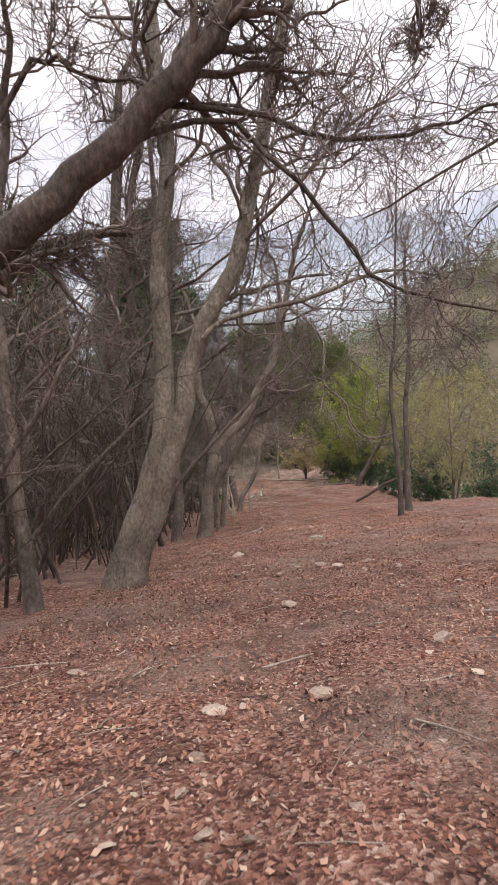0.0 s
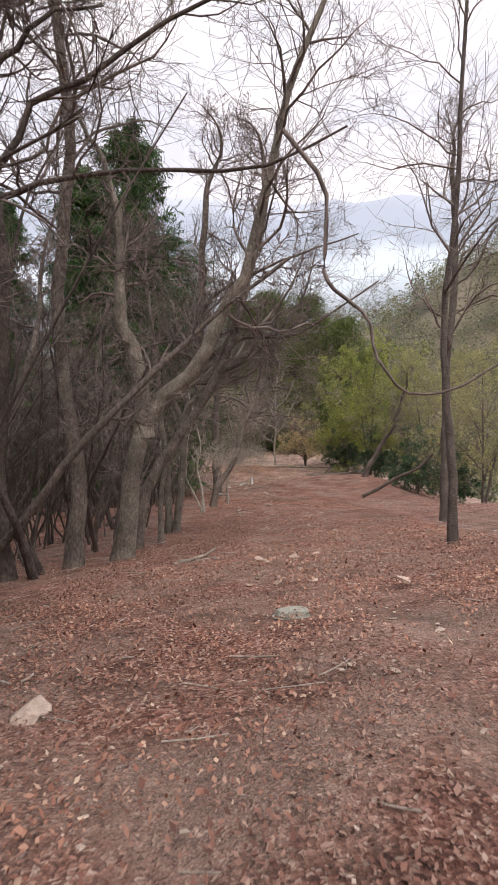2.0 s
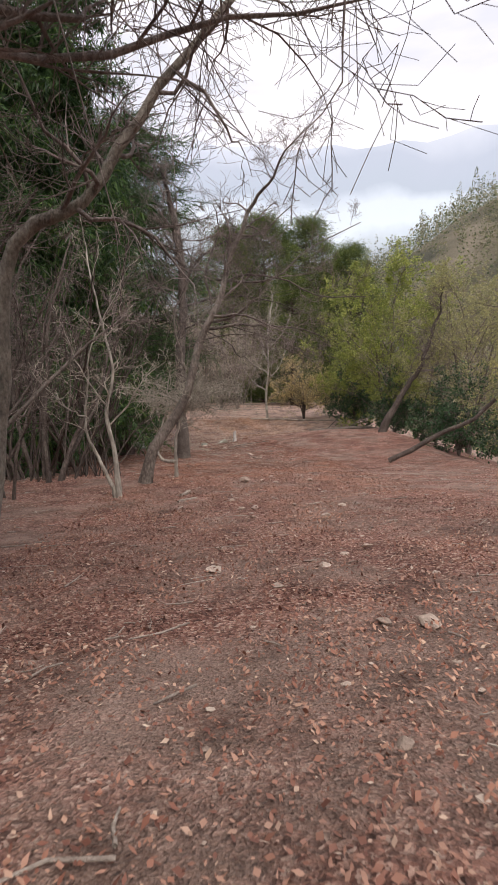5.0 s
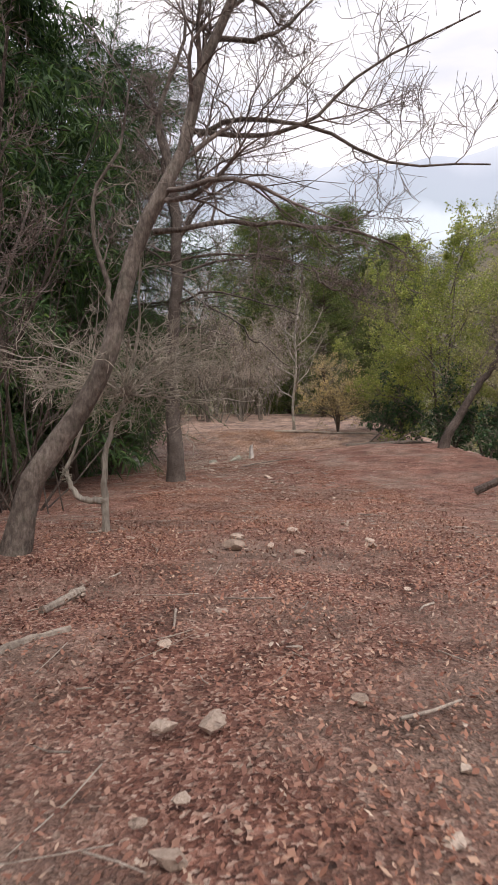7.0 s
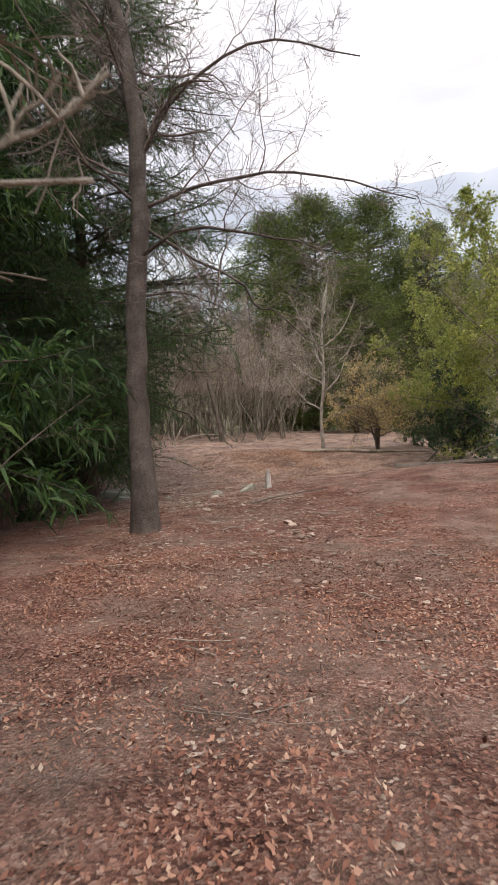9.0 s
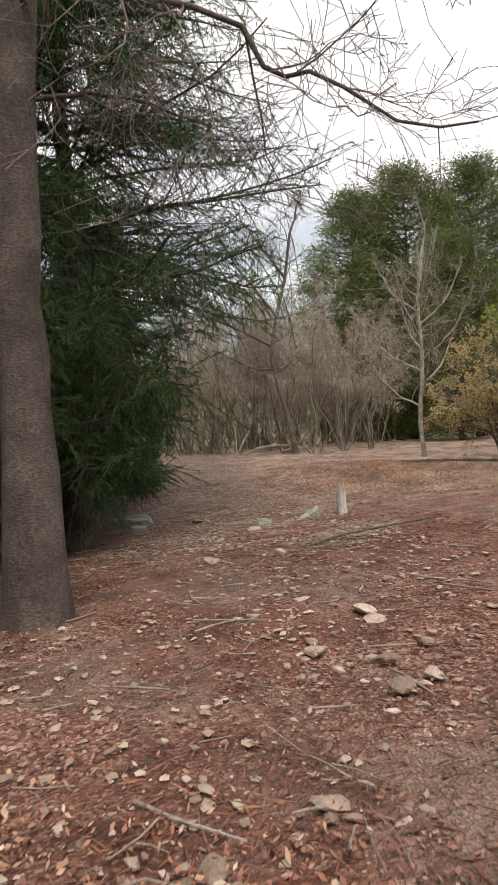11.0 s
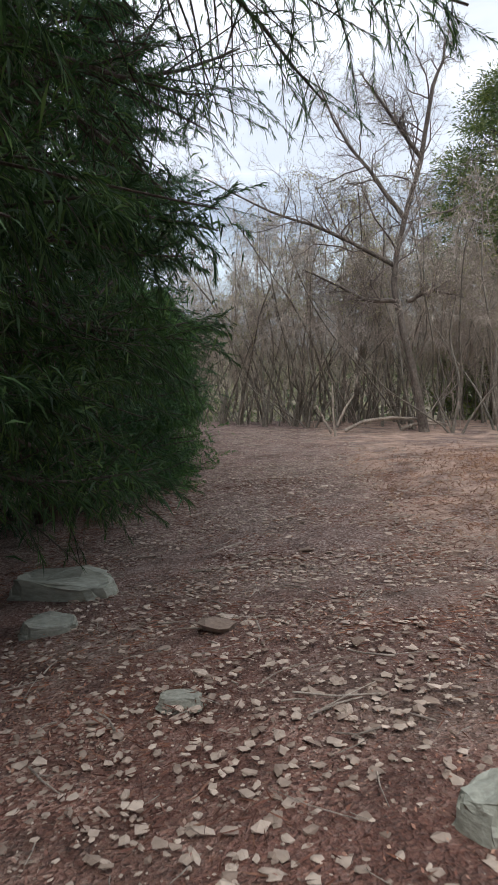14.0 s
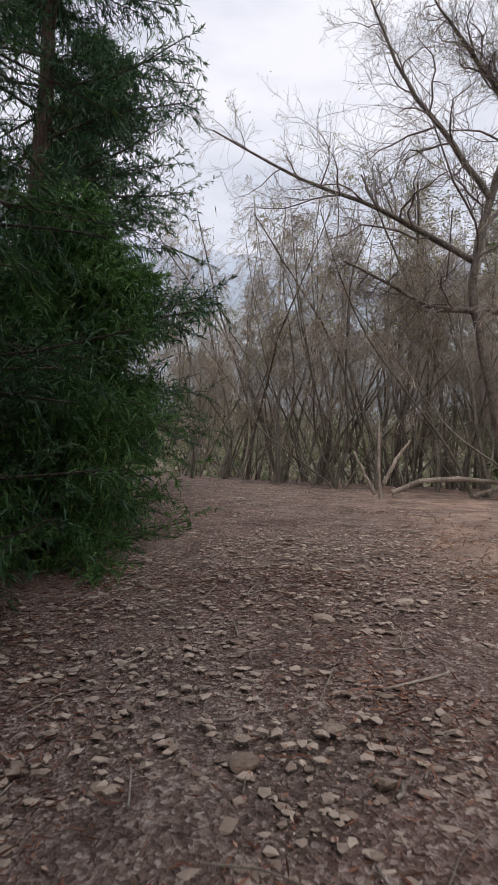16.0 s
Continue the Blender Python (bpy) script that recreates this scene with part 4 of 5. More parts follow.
c5 = conifer("fir", "dark green fir with dense branches down to the ground", -7.7, 32.0, 9.5, 2.7, 73, M_NEEDLE2, low=0.15, droop=0.12, size=0.085, width=0.012, whorls=165, subs=15, strands=46, power=0.55, shaggy=0.5, core=300)
conifer("evergreen_bush", "dense bright green evergreen bush beside the track", -6.3, 30.9, 3.4, 1.6, 77, M_FRESH, low=0.05, droop=0.08, size=0.075, width=0.014, whorls=120, subs=14, strands=40, power=0.42, shaggy=0.7, core=200, trunk_r=0.06)
c2 = conifer("cedar", "dense dark green cedar within the conifer stand", -5.9, 13.8, 13.5, 2.9, 75, M_NEEDLE, low=1.0, size=0.15, width=0.017, strands=34, subs=13, whorls=170, power=0.42, near=False, core=200)
for cx, cy, turn, s in [(-4.7, 15.9, 2.9, 1.2), (-7.2, 21.0, 0.8, 1.15), (-11.5, 19, 1.7, 1.1), (-8.6, 8.5, 2.4, 0.85), (-10.5, 3.0, 3.3, 0.9), (-11.0, -3.5, 4.4, 0.8)]:
    copy_thing(c2, Matrix.Translation((cx, cy, float(land(cx, cy)) - 0.03)) @ Matrix.Rotation(turn, 4, "Z") @ Matrix.Scale(s, 4))
for cx, cy, turn, s in [(-6.4, 28.4, 1.2, 0.82), (-7.7, 26.0, 4.0, 1.15), (-10.0, 36.0, 2.2, 0.95), (-10.5, 31.0, 3.6, 1.05)]:
    copy_thing(c5, Matrix.Translation((cx, cy, float(land(cx, cy)) - 0.03)) @ Matrix.Rotation(turn, 4, "Z") @ Matrix.Scale(s, 4))
c4 = round_cedar("tall round-topped olive green cedar beyond the clearing", 3.2, 49.5, 16.3, 3.4, 74, M_OLIVE)
for cx, cy, turn, s in [(0.2, 50.5, 1.2, 0.97), (6.6, 48.5, 2.5, 0.96), (9.8, 46.0, 3.6, 0.82), (5.0, 43.0, 4.6, 0.6)]:
    copy_thing(c4, Matrix.Translation((cx, cy, float(land(cx, cy)) - 0.03)) @ Matrix.Rotation(turn, 4, "Z") @ Matrix.Scale(s, 4))

# ---------------------------------------------------------------- bare wood: proto trees and their copies
GROUP = "bare trees of the wood"


def proto(seed, h, stems, r, bark_mat, twig_mat, droop=0.0, buds=None, label="", boughs=6, spreadout=0.25, up=0.06, bend=0.12):
    rng = np.random.default_rng(seed)
    x, y = 300.0 + seed, -400.0
    st = [grown_stem(rng, x + rng.normal(scale=0.12) * (k > 0), y + rng.normal(scale=0.12) * (k > 0), h * rng.uniform(0.7, 1.0), rng.normal(scale=spreadout, size=2), r * rng.uniform(0.6, 1.0), bend=bend) for k in range(stems)]
    return bare_tree("bare_tree", label, st, seed=seed, bark_mat=bark_mat, twig_mat=twig_mat, boughs=boughs + 2, twigs=7, sprays=11, spray_bits=1, droop=droop, rooted=stems, buds=buds, start=0.15, reach=0.32, group=GROUP, up=up)


def plant(ob, x, y, turn, s, tall=1.0):
    return copy_thing(ob, Matrix.Translation((x, y, float(land(x, y)) - 0.03)) @ Matrix.Rotation(turn, 4, "Z") @ Matrix.Diagonal((s, s, s * tall, 1)))


W = [proto(101, 6.0, 3, 0.07, M_DARK, M_TWIG, label="dark many-stemmed leafless tree in the wood", spreadout=0.42, bend=0.2),
     proto(102, 7.0, 2, 0.09, M_DARK, M_TWIG, label="dark leafless tree in the wood", spreadout=0.42, bend=0.2),
     proto(103, 5.0, 4, 0.05, M_DARK, M_TWIG, label="thin dark leafless stems crowded in the wood", spreadout=0.42, bend=0.2),
     proto(104, 6.5, 2, 0.08, M_BARK, M_TWIG, label="grey leafless tree in the wood", spreadout=0.42, bend=0.2)]
F = [proto(105, 7.0, 3, 0.06, M_PALE, M_TWIG_PINK, label="grey leafless tree with pinkish twigs", bend=0.2, buds=(M_BUDS, 1000, 0.06)),
     proto(106, 7.0, 5, 0.05, M_PALE, M_TWIG_PINK, droop=0.3, spreadout=0.5, label="clump of slender leafless stems with drooping twigs", bend=0.2, boughs=8),
     proto(107, 6.5, 2, 0.06, M_PALE, M_TWIG_PINK, label="slender grey leafless tree", bend=0.2, buds=(M_BUDS, 300, 0.05)),
     proto(108, 6.0, 1, 0.05, M_PALE, M_TWIG_PINK, label="single slender grey leafless tree", bend=0.2)]
rng_w = np.random.default_rng(200)


def scatter(protos, count, inside, gap, sizes):
    done, tries = [], 0
    while len(done) < count and tries < 8000:
        tries += 1
        x, y = inside()
        if x is None or any((x - a) ** 2 + (y - b) ** 2 < gap * gap for a, b in done):
            continue
        done.append((x, y))
        plant(protos[len(done) % len(protos)], x, y, rng_w.uniform(0, 6.28), rng_w.uniform(*sizes), rng_w.uniform(0.9, 1.15))


def left_wood():
    y = rng_w.uniform(-13, 13)
    x = line_x(y) - rng_w.uniform(0, 1) ** 1.3 * 7.5 - (2.9 if y < 6 else 3.4)
    return (None, None) if x > -2.35 + 0.03 * y else (x, y)


def far_wood():
    x, y = rng_w.uniform(-15, 2.2), rng_w.uniform(39.5, 52)
    return (None, None) if y < 40.5 + 0.25 * abs(x + 5) - (1.5 if x > -3 else 0) else (x, y)


def right_slope():
    return rng_w.uniform(8.5, 18), rng_w.uniform(-6, 26)


def end_left():
    return rng_w.uniform(-16, -10.5), rng_w.uniform(33, 48)


scatter(W, 64, left_wood, 0.6, (0.75, 1.15))
scatter(F, 92, far_wood, 0.5, (0.9, 1.35))
scatter(F, 13, right_slope, 1.6, (0.8, 1.1))
scatter(F, 10, end_left, 1.3, (0.8, 1.05))
for x, y, s in [(-1.4, 38.6, 1.05), (-0.2, 39.4, 1.15), (-2.6, 39.6, 1.1), (0.9, 40.2, 1.0)]:
    plant(F[1], x, y, x * 2, s)
for ob in W + F:
    x = ob.location.x - 300
    ob.location = (-14 - (x - 100) * 0.9, 8 + (x - 101) * 1.5, float(land(-14 - (x - 100) * 0.9, 8 + (x - 101) * 1.5)) - 0.03)



def saplings(name, label, count, inside, hmin, hmax, mat, seed, rad=0.012):
    rng = np.random.default_rng(seed)
    xy = []
    while len(xy) < count:
        x, y = inside()
        if x is not None:
            xy.append((x, y))
    xy = np.array(xy)
    h = rng.uniform(hmin, hmax, count)
    d = unit(np.stack([rng.normal(scale=0.32, size=count), rng.normal(scale=0.32, size=count), np.ones(count)], -1))
    p = np.stack([xy[:, 0], xy[:, 1], land(xy[:, 0], xy[:, 1]) - 0.05], -1)
    pts = [p]
    for k in range(5):
        d = unit(d + rng.normal(scale=0.13, size=d.shape))
        pts.append(pts[-1] + d * h[:, None] / 5)
    P = np.stack(pts, 1)
    R = (rad * rng.uniform(0.6, 1.6, count))[:, None] * np.linspace(1, 0.3, 6)[None]
    bp, br = sprout(rng, P, R, 7, 0.25, 42, 0.3, 3, 0.2, 0.05, 0.5)
    tp, tr = sprout(rng, bp, np.maximum(br, 0.004), 4, 0.1, 42, 0.5, 1, 0.25, 0.02, 0.6)
    ob = new(name, mesh_of(name, *joined([tubes(P, R, 5), tubes(bp, np.maximum(br, 0.004), 3), tubes(tp, np.maximum(tr, 0.003), 3)]), mat))
    tagged(ob, label, "undergrowth", kind="stuff")


saplings("undergrowth", "tangle of thin brown leafless stems in the wood", 420, left_wood, 1.5, 5.0, M_DARK, 301, 0.02)
saplings("undergrowth", "thin grey leafless stems at the far wood's edge", 190, far_wood, 2.0, 5.5, M_TWIG_PINK, 302, 0.009)

bare_tree("spreading_tree", "large leafless tree with dark upswept limbs beyond the clearing", [(0.16, 0.07, [(-2.13, 38.79, -0.09), (-2.44, 38.58, 1.44), (-2.74, 38.37, 2.85), (-2.88, 38.25, 4.03), (-2.62, 38.25, 5.47), (-2.21, 38.31, 7.04), (-1.91, 38.3, 8.83)])], [(0.095, 0.024, [(-2.81, 38.32, 3.32), (-3.59, 38.02, 3.38), (-4.27, 37.75, 3.73), (-5.17, 37.38, 4.17)]),
     (0.095, 0.024, [(-2.88, 38.23, 4.27), (-3.84, 37.84, 4.82), (-4.74, 37.47, 5.26), (-6.09, 36.94, 5.73), (-7.56, 36.34, 6.56)]),
     (0.095, 0.024, [(-2.58, 38.4, 3.33), (-1.92, 38.63, 3.6), (-1.13, 38.94, 3.4)]),
     (0.095, 0.024, [(-2.62, 38.25, 5.47), (-3.43, 37.88, 6.62), (-4.23, 37.5, 7.78), (-4.82, 37.2, 9.18)]),
     (0.095, 0.024, [(-2.21, 38.31, 7.04), (-3.01, 37.93, 8.19), (-3.7, 37.61, 9.23)])], seed=81, limb_boughs=15, boughs=14, twigs=9, bark_mat=M_BARK, buds=(M_BUDS, 1500, 0.05))


# ---------------------------------------------------------------- dead wood, stump, stones
def sticks(name, label, limbs, mat=None, seed=1, category="dead branch", settle=True):
    rng = np.random.default_rng(seed)
    b = limbs[0][2][0]
    o = np.array([b[0], b[1], float(land(b[0], b[1]))])
    low = min(p[2] - float(land(p[0], p[1])) - l[0] * 0.7 for l in limbs for p in l[2])
    pieces = []
    for r0, r1, pts in limbs:
        p = curve_through(pts, 10, rng, r0 * 0.15) - o
        if settle:
            p[:, 2] -= low
        r = (r0 + (r1 - r0) * np.linspace(0, 1, 10)) * (1 + rng.normal(scale=0.07, size=10))
        p, r = np.concatenate([p[:1], p, p[-1:]]), np.concatenate([[r[0] * 0.05], r, [r[-1] * 0.05]])
        p[0] -= (p[2] - p[1]) * 0.02
        p[-1] += (p[-2] - p[-3]) * 0.02
        pieces.append(tubes(p[None], r[None], 8))
    ob = new(name, mesh_of(name, *joined(pieces), mat or M_DEAD, smooth=False))
    ob.location = o
    return tagged(ob, label, category)


def lying(r0, r1, pts):
    return (r0, r1, [(x, y, float(land(x, y)) + h) for x, y, h in pts])


sticks("dead_branch", "bleached forked dead branch standing upright", [(r0 * 0.62, r1 * 0.62, pts) for r0, r1, pts in [(0.059, 0.033, [(-4.26, 37.23, -0.35), (-4.31, 37.2, 0.2), (-4.34, 37.19, 0.99)]),
     (0.059, 0.033, [(-4.36, 37.19, -0.27), (-4.56, 37.11, 0.12), (-4.73, 37.04, 0.47)]),
     (0.059, 0.033, [(-4.22, 37.24, -0.06), (-4.01, 37.32, 0.41), (-3.8, 37.4, 0.72)])]], seed=91)
sticks("fallen_branch", "long bleached fallen branch arched over the ground", [(0.055, 0.031, [(-4.26, 38.42, -0.12), (-3.69, 38.62, 0.15), (-2.89, 38.91, 0.22), (-2.2, 39.17, 0.18), (-1.5, 39.44, 0)]),
     (0.055, 0.031, [(-2.77, 38.98, -0.12), (-2.42, 39.1, 0.05), (-1.73, 39.35, 0.05)])], seed=92)
sticks("fallen_branch", "pale forked dead branch lying on brown leaves", [lying(0.024, 0.015, [(-0.85, -3.7, 0.03), (-0.65, -3.55, 0.05), (-0.5, -3.35, 0.07), (-0.38, -3.05, 0.12)]),
    lying(0.02, 0.015, [(-0.8, -3.35, 0.03), (-0.55, -3.55, 0.04)]), lying(0.018, 0.012, [(-0.45, -3.4, 0.04), (-0.3, -3.6, 0.03)])], seed=93)
sticks("dead_stick", "short thick pale stick lying on brown leaves", [lying(0.028, 0.024, [(-0.12, 5.7, 0.03), (-0.06, 5.9, 0.03), (-0.02, 6.1, 0.03)])], seed=94)
sticks("dead_stick", "short thick pale stick lying on brown leaves", [lying(0.027, 0.021, [(-0.1, 5.1, 0.03), (-0.02, 5.25, 0.03), (0.13, 5.4, 0.03)])], seed=95)
sticks("fallen_branch", "thin brown fallen branch on the litter", [lying(0.018, 0.01, [(0.45, 19.4, 0.02), (0.8, 19.9, 0.05), (1.3, 20.4, 0.06), (1.9, 20.8, 0.06)])], M_BARK, seed=97)
sticks("fallen_log", "pale fallen log along the clearing's far edge", [lying(0.07, 0.04, [(1.6, 31.6, 0.06), (3.2, 31.0, 0.08), (4.8, 30.6, 0.08), (6.4, 30.2, 0.1)])], seed=98, category="log")
sticks("fallen_log", "grey fallen log among brushwood at the clearing's edge", [lying(0.09, 0.05, [(4.2, 25.6, 0.08), (5.4, 25.2, 0.12), (6.8, 25.3, 0.2), (8.0, 25.6, 0.3)]), lying(0.03, 0.015, [(5.0, 25.3, 0.2), (5.3, 25.0, 0.5), (5.5, 24.8, 0.8)]), lying(0.03, 0.015, [(6.0, 25.3, 0.2), (6.5, 25.6, 0.55), (7.0, 25.9, 0.7)])], M_BARK, seed=99, category="log")
sticks("fallen_log", "dark bent log rising from the clearing's edge", [lying(0.07, 0.05, [(4.9, 13.6, 0.05), (5.5, 13.4, 0.35), (6.2, 13.2, 0.8), (6.9, 13.0, 1.1), (7.5, 12.9, 1.8)])], M_DARK, seed=100, category="log")

for pts, r in [([(-3.2, 26.85), (-3.15, 27.16), (-3.05, 27.4), (-3.0, 27.7)], 0.012), ([(-3.1, 26.2), (-2.85, 26.35), (-2.7, 26.5), (-2.55, 26.8)], 0.012), ([(-2.9, 26.88), (-2.7, 27.1)], 0.013),
               ([(-2.49, 21.02), (-2.08, 20.86), (-1.54, 20.49)], 0.011), ([(-2.09, 25.11), (-1.94, 24.8), (-1.89, 24.63)], 0.007), ([(-2.35, 24.4), (-2.15, 24.44), (-2.0, 24.6)], 0.008),
               ([(0.45, 20.45), (0.6, 20.55), (0.85, 20.6)], 0.014)]:
    sticks("dead_stick", "thin grey dead stick lying on stony litter", [lying(r, r * 0.6, [(x, y, r + 0.008) for x, y in pts])], M_TWIG_PINK, seed=int(r * 9000))


def stump():
    rng = np.random.default_rng(111)
    x, y = 0.66, 23.1
    z = float(land(x, y)) - 0.05
    n, rings = 14, 7
    v = []
    for i in range(rings):
        for k in range(n):
            a = 2 * math.pi * k / n
            r = 0.052 * (1.7 - 0.8 * i / rings) * (1 + 0.18 * math.sin(3 * a + 1)) * rng.uniform(0.9, 1.1)
            h = 0.52 * i / (rings - 1)
            if i == rings - 1:
                h *= rng.uniform(0.7, 1.1) * (1 + 0.2 * math.cos(a))
            v.append((r * math.cos(a), r * math.sin(a), h))
    v.append((0, 0, 0.36))
    bm = bmesh.new()
    bv = [bm.verts.new(p) for p in v]
    for i in range(rings - 1):
        for k in range(n):
            bm.faces.new((bv[i * n + k], bv[i * n + (k + 1) % n], bv[(i + 1) * n + (k + 1) % n], bv[(i + 1) * n + k]))
    for k in range(n):
        bm.faces.new((bv[(rings - 1) * n + k], bv[(rings - 1) * n + (k + 1) % n], bv[-1]))
    me = bpy.data.meshes.new("tree_stump")
    bm.to_mesh(me)
    bm.free()
    me.materials.append(M_WHITE)
    ob = new("tree_stump", me)
    ob.location = (x, y, z)
    tagged(ob, "bleached white splintered tree stump with brushwood beside it", "stump")
    sp = []
    for k in range(60):
        p0 = np.array([x - 0.25 + rng.normal(scale=0.22), y - 0.1 + rng.normal(scale=0.2), 0])
        p0[2] = float(land(p0[0], p0[1]))
        d = unit(rng.normal(size=3) * [1, 1, 0.5] + [0, 0, 0.35])
        L = rng.uniform(0.15, 0.45)
        sp.append(np.stack([p0, p0 + d * L * 0.5 + rng.normal(scale=0.02, size=3), p0 + d * L]))
    sp = np.array(sp)
    brush = new("brushwood", mesh_of("brushwood", *tubes(sp, np.tile([0.006, 0.005, 0.003], (60, 1)), 4), M_TWIG_PALE))
    tagged(brush, "small heap of dry twigs beside the stump", "brushwood", kind="stuff")


stump()


def rock_mesh(rng, name, mat, flat=0.45, cuts=2):
    bm = bmesh.new()
    bmesh.ops.create_icosphere(bm, subdivisions=cuts, radius=0.5)
    planes = [(Vector(rng.normal(size=3)).normalized(), rng.uniform(0.2, 0.4)) for _ in range(11)]
    sx = rng.uniform(0.7, 1.0)
    for v in bm.verts:
        for nrm, d in planes:
            e = v.co.dot(nrm) - d
            if e > 0:
                v.co -= nrm * e
        v.co += Vector(rng.normal(scale=0.012, size=3))
        v.co.y *= sx
        v.co.z *= flat
    me = bpy.data.meshes.new(name)
    bm.to_mesh(me)
    bm.free()
    me.materials.append(mat)
    return me


rng_s = np.random.default_rng(121)
ROCKS = [rock_mesh(rng_s, "stone", M_STONE, rng_s.uniform(0.32, 0.5)) for _ in range(9)]
STONE_N = [0]


def stone_thing(x, y, w):
    STONE_N[0] += 1
    if math.hypot(x + 2.02, y - 23.85) < 0.3:
        return
    ob = new("stone", ROCKS[STONE_N[0] % len(ROCKS)])
    s = w * 1.25
    ob.matrix_world = Matrix.Translation((x, y, float(land(x, y)) + 0.07 * s)) @ Euler((rng_s.normal(0, 0.12), rng_s.normal(0, 0.12), rng_s.uniform(0, 6.28))).to_matrix().to_4x4() @ Matrix.Scale(s, 4)
    big = w > 0.15
    tagged(ob, "flat pale grey stone half sunk in leaf litter" if big else "small pale beige stone among fallen leaves", "stone", "loose stones on the track")


for sx, sy, sw in [(-1.12, -14.1, 0.08), (-1.15, -14.34, 0.07), (-0.58, -11.63, 0.12), (-1.83, -12.96, 0.11), (-0.6, -13.59, 0.11), (-0.94, -13.64, 0.05), (-0.94, -14.62, 0.05), (-0.63, -14.51, 0.06), (0.17, -12.91, 0.14), (0.14, -13.47, 0.08), (-0.25, -14.14, 0.06), (-1.06, -14.58, 0.06)]:
    stone_thing(sx, sy, sw)
for sx, sy, sw in [(-0.09, -9.85, 0.14), (0.07, -10.05, 0.12), (-0.32, -9.84, 0.1), (-0.54, -10.2, 0.09), (0.27, -10.45, 0.06), (-0.87, -9.87, 0.07), (-0.93, -8.39, 0.21)]:
    stone_thing(sx, sy, sw)
for sx, sy, sw in [(0.09, -5.29, 0.08), (0.2, -4.05, 0.11), (0.9, -4.65, 0.1), (0.25, -5.65, 0.08), (0.98, -5.01, 0.05), (0.66, -5.41, 0.06), (0.55, -3.95, 0.15)]:
    stone_thing(sx, sy, sw)
for sx, sy, sw in [(1.66, 3.49, 0.13), (1.3, 1.14, 0.13), (1.23, 1.32, 0.14), (0.96, 1.78, 0.08), (1.74, 1.8, 0.1), (1.51, 1.54, 0.07), (1.42, 4.59, 0.08), (0.75, 4.43, 0.1), (0.91, 4.44, 0.11), (0.82, 7.5, 0.19), (2, 7.7, 0.12), (1.64, 4.13, 0.06), (0.76, 3.93, 0.05), (0.86, 4.03, 0.06)]:
    stone_thing(sx, sy, sw)
for sx, sy, sw in [(0.83, 8.03, 0.13), (2.04, 7.99, 0.11), (0.65, 7.3, 0.08), (1.16, 7.17, 0.05)]:
    stone_thing(sx, sy, sw)
for sx, sy, sw in [(0.41, 13.31, 0.08), (0.64, 13.14, 0.08), (0.84, 13.43, 0.09), (0.63, 12.98, 0.06), (1.4, 13.13, 0.08)]:
    stone_thing(sx, sy, sw)
for sx, sy, sw in [(1.35, 16.02, 0.12), (0.94, 16.47, 0.14), (1.49, 16.16, 0.11), (1.33, 17.96, 0.12), (0.65, 14.81, 0.06), (1.22, 17, 0.16), (0.89, 16.64, 0.1), (1.17, 17.15, 0.19)]:
    stone_thing(sx, sy, sw)
for sx, sy, sw in [(-2.21, 24.81, 0.29), (-0.57, 22.22, 0.21), (-0.78, 21.06, 0.13), (-0.94, 20.89, 0.09), (-0.31, 19.03, 0.19), (0.31, 19.25, 0.16), (0.16, 19.27, 0.1), (0.28, 18.97, 0.06), (0.51, 19.19, 0.05), (-0.62, 19.39, 0.07)]:
    stone_thing(sx, sy, sw)
for sx, sy, sw in [(-0.8, 21.22, 0.1), (-0.99, 21.05, 0.09), (-0.39, 20.05, 0.1)]:
    stone_thing(sx, sy, sw)
for sx, sy, sw in [(-2, 23.86, 0.23), (-2.07, 24.93, 0.09), (-2.48, 24.09, 0.07), (-1.4, 24, 0.09), (-1.22, 23.86, 0.07), (-1.32, 24.14, 0.08)]:
    stone_thing(sx, sy, sw)
for sx, sy, sw in [(-2.28, 27.08, 0.13), (-2.41, 27.33, 0.12), (-2.61, 27.6, 0.11), (-2.49, 26.56, 0.07), (-2.49, 26.72, 0.08), (-2.8, 26.37, 0.09), (-2.33, 26.59, 0.09), (-2.23, 26.76, 0.09)]:
    stone_thing(sx, sy, sw)
for sx, sy, sw in [(-3.14, 28.35, 0.08), (-3.08, 28.2, 0.1), (-2.63, 28.23, 0.1), (-2.78, 28.11, 0.06), (-2.87, 28.52, 0.1), (-2.5, 28.72, 0.07), (-2.98, 29.62, 0.11), (-2.35, 29.53, 0.11)]:
    stone_thing(sx, sy, sw)


rng_t = np.random.default_rng(127)
for k in range(210):
    ty = rng_t.uniform(-15.5, 11) if k < 95 else rng_t.uniform(11, 33)
    tx = float(line_x(ty)) + rng_t.normal(0.1, 0.95)
    stone_thing(tx, ty, 0.035 + 0.1 * rng_t.random() ** 2.2)


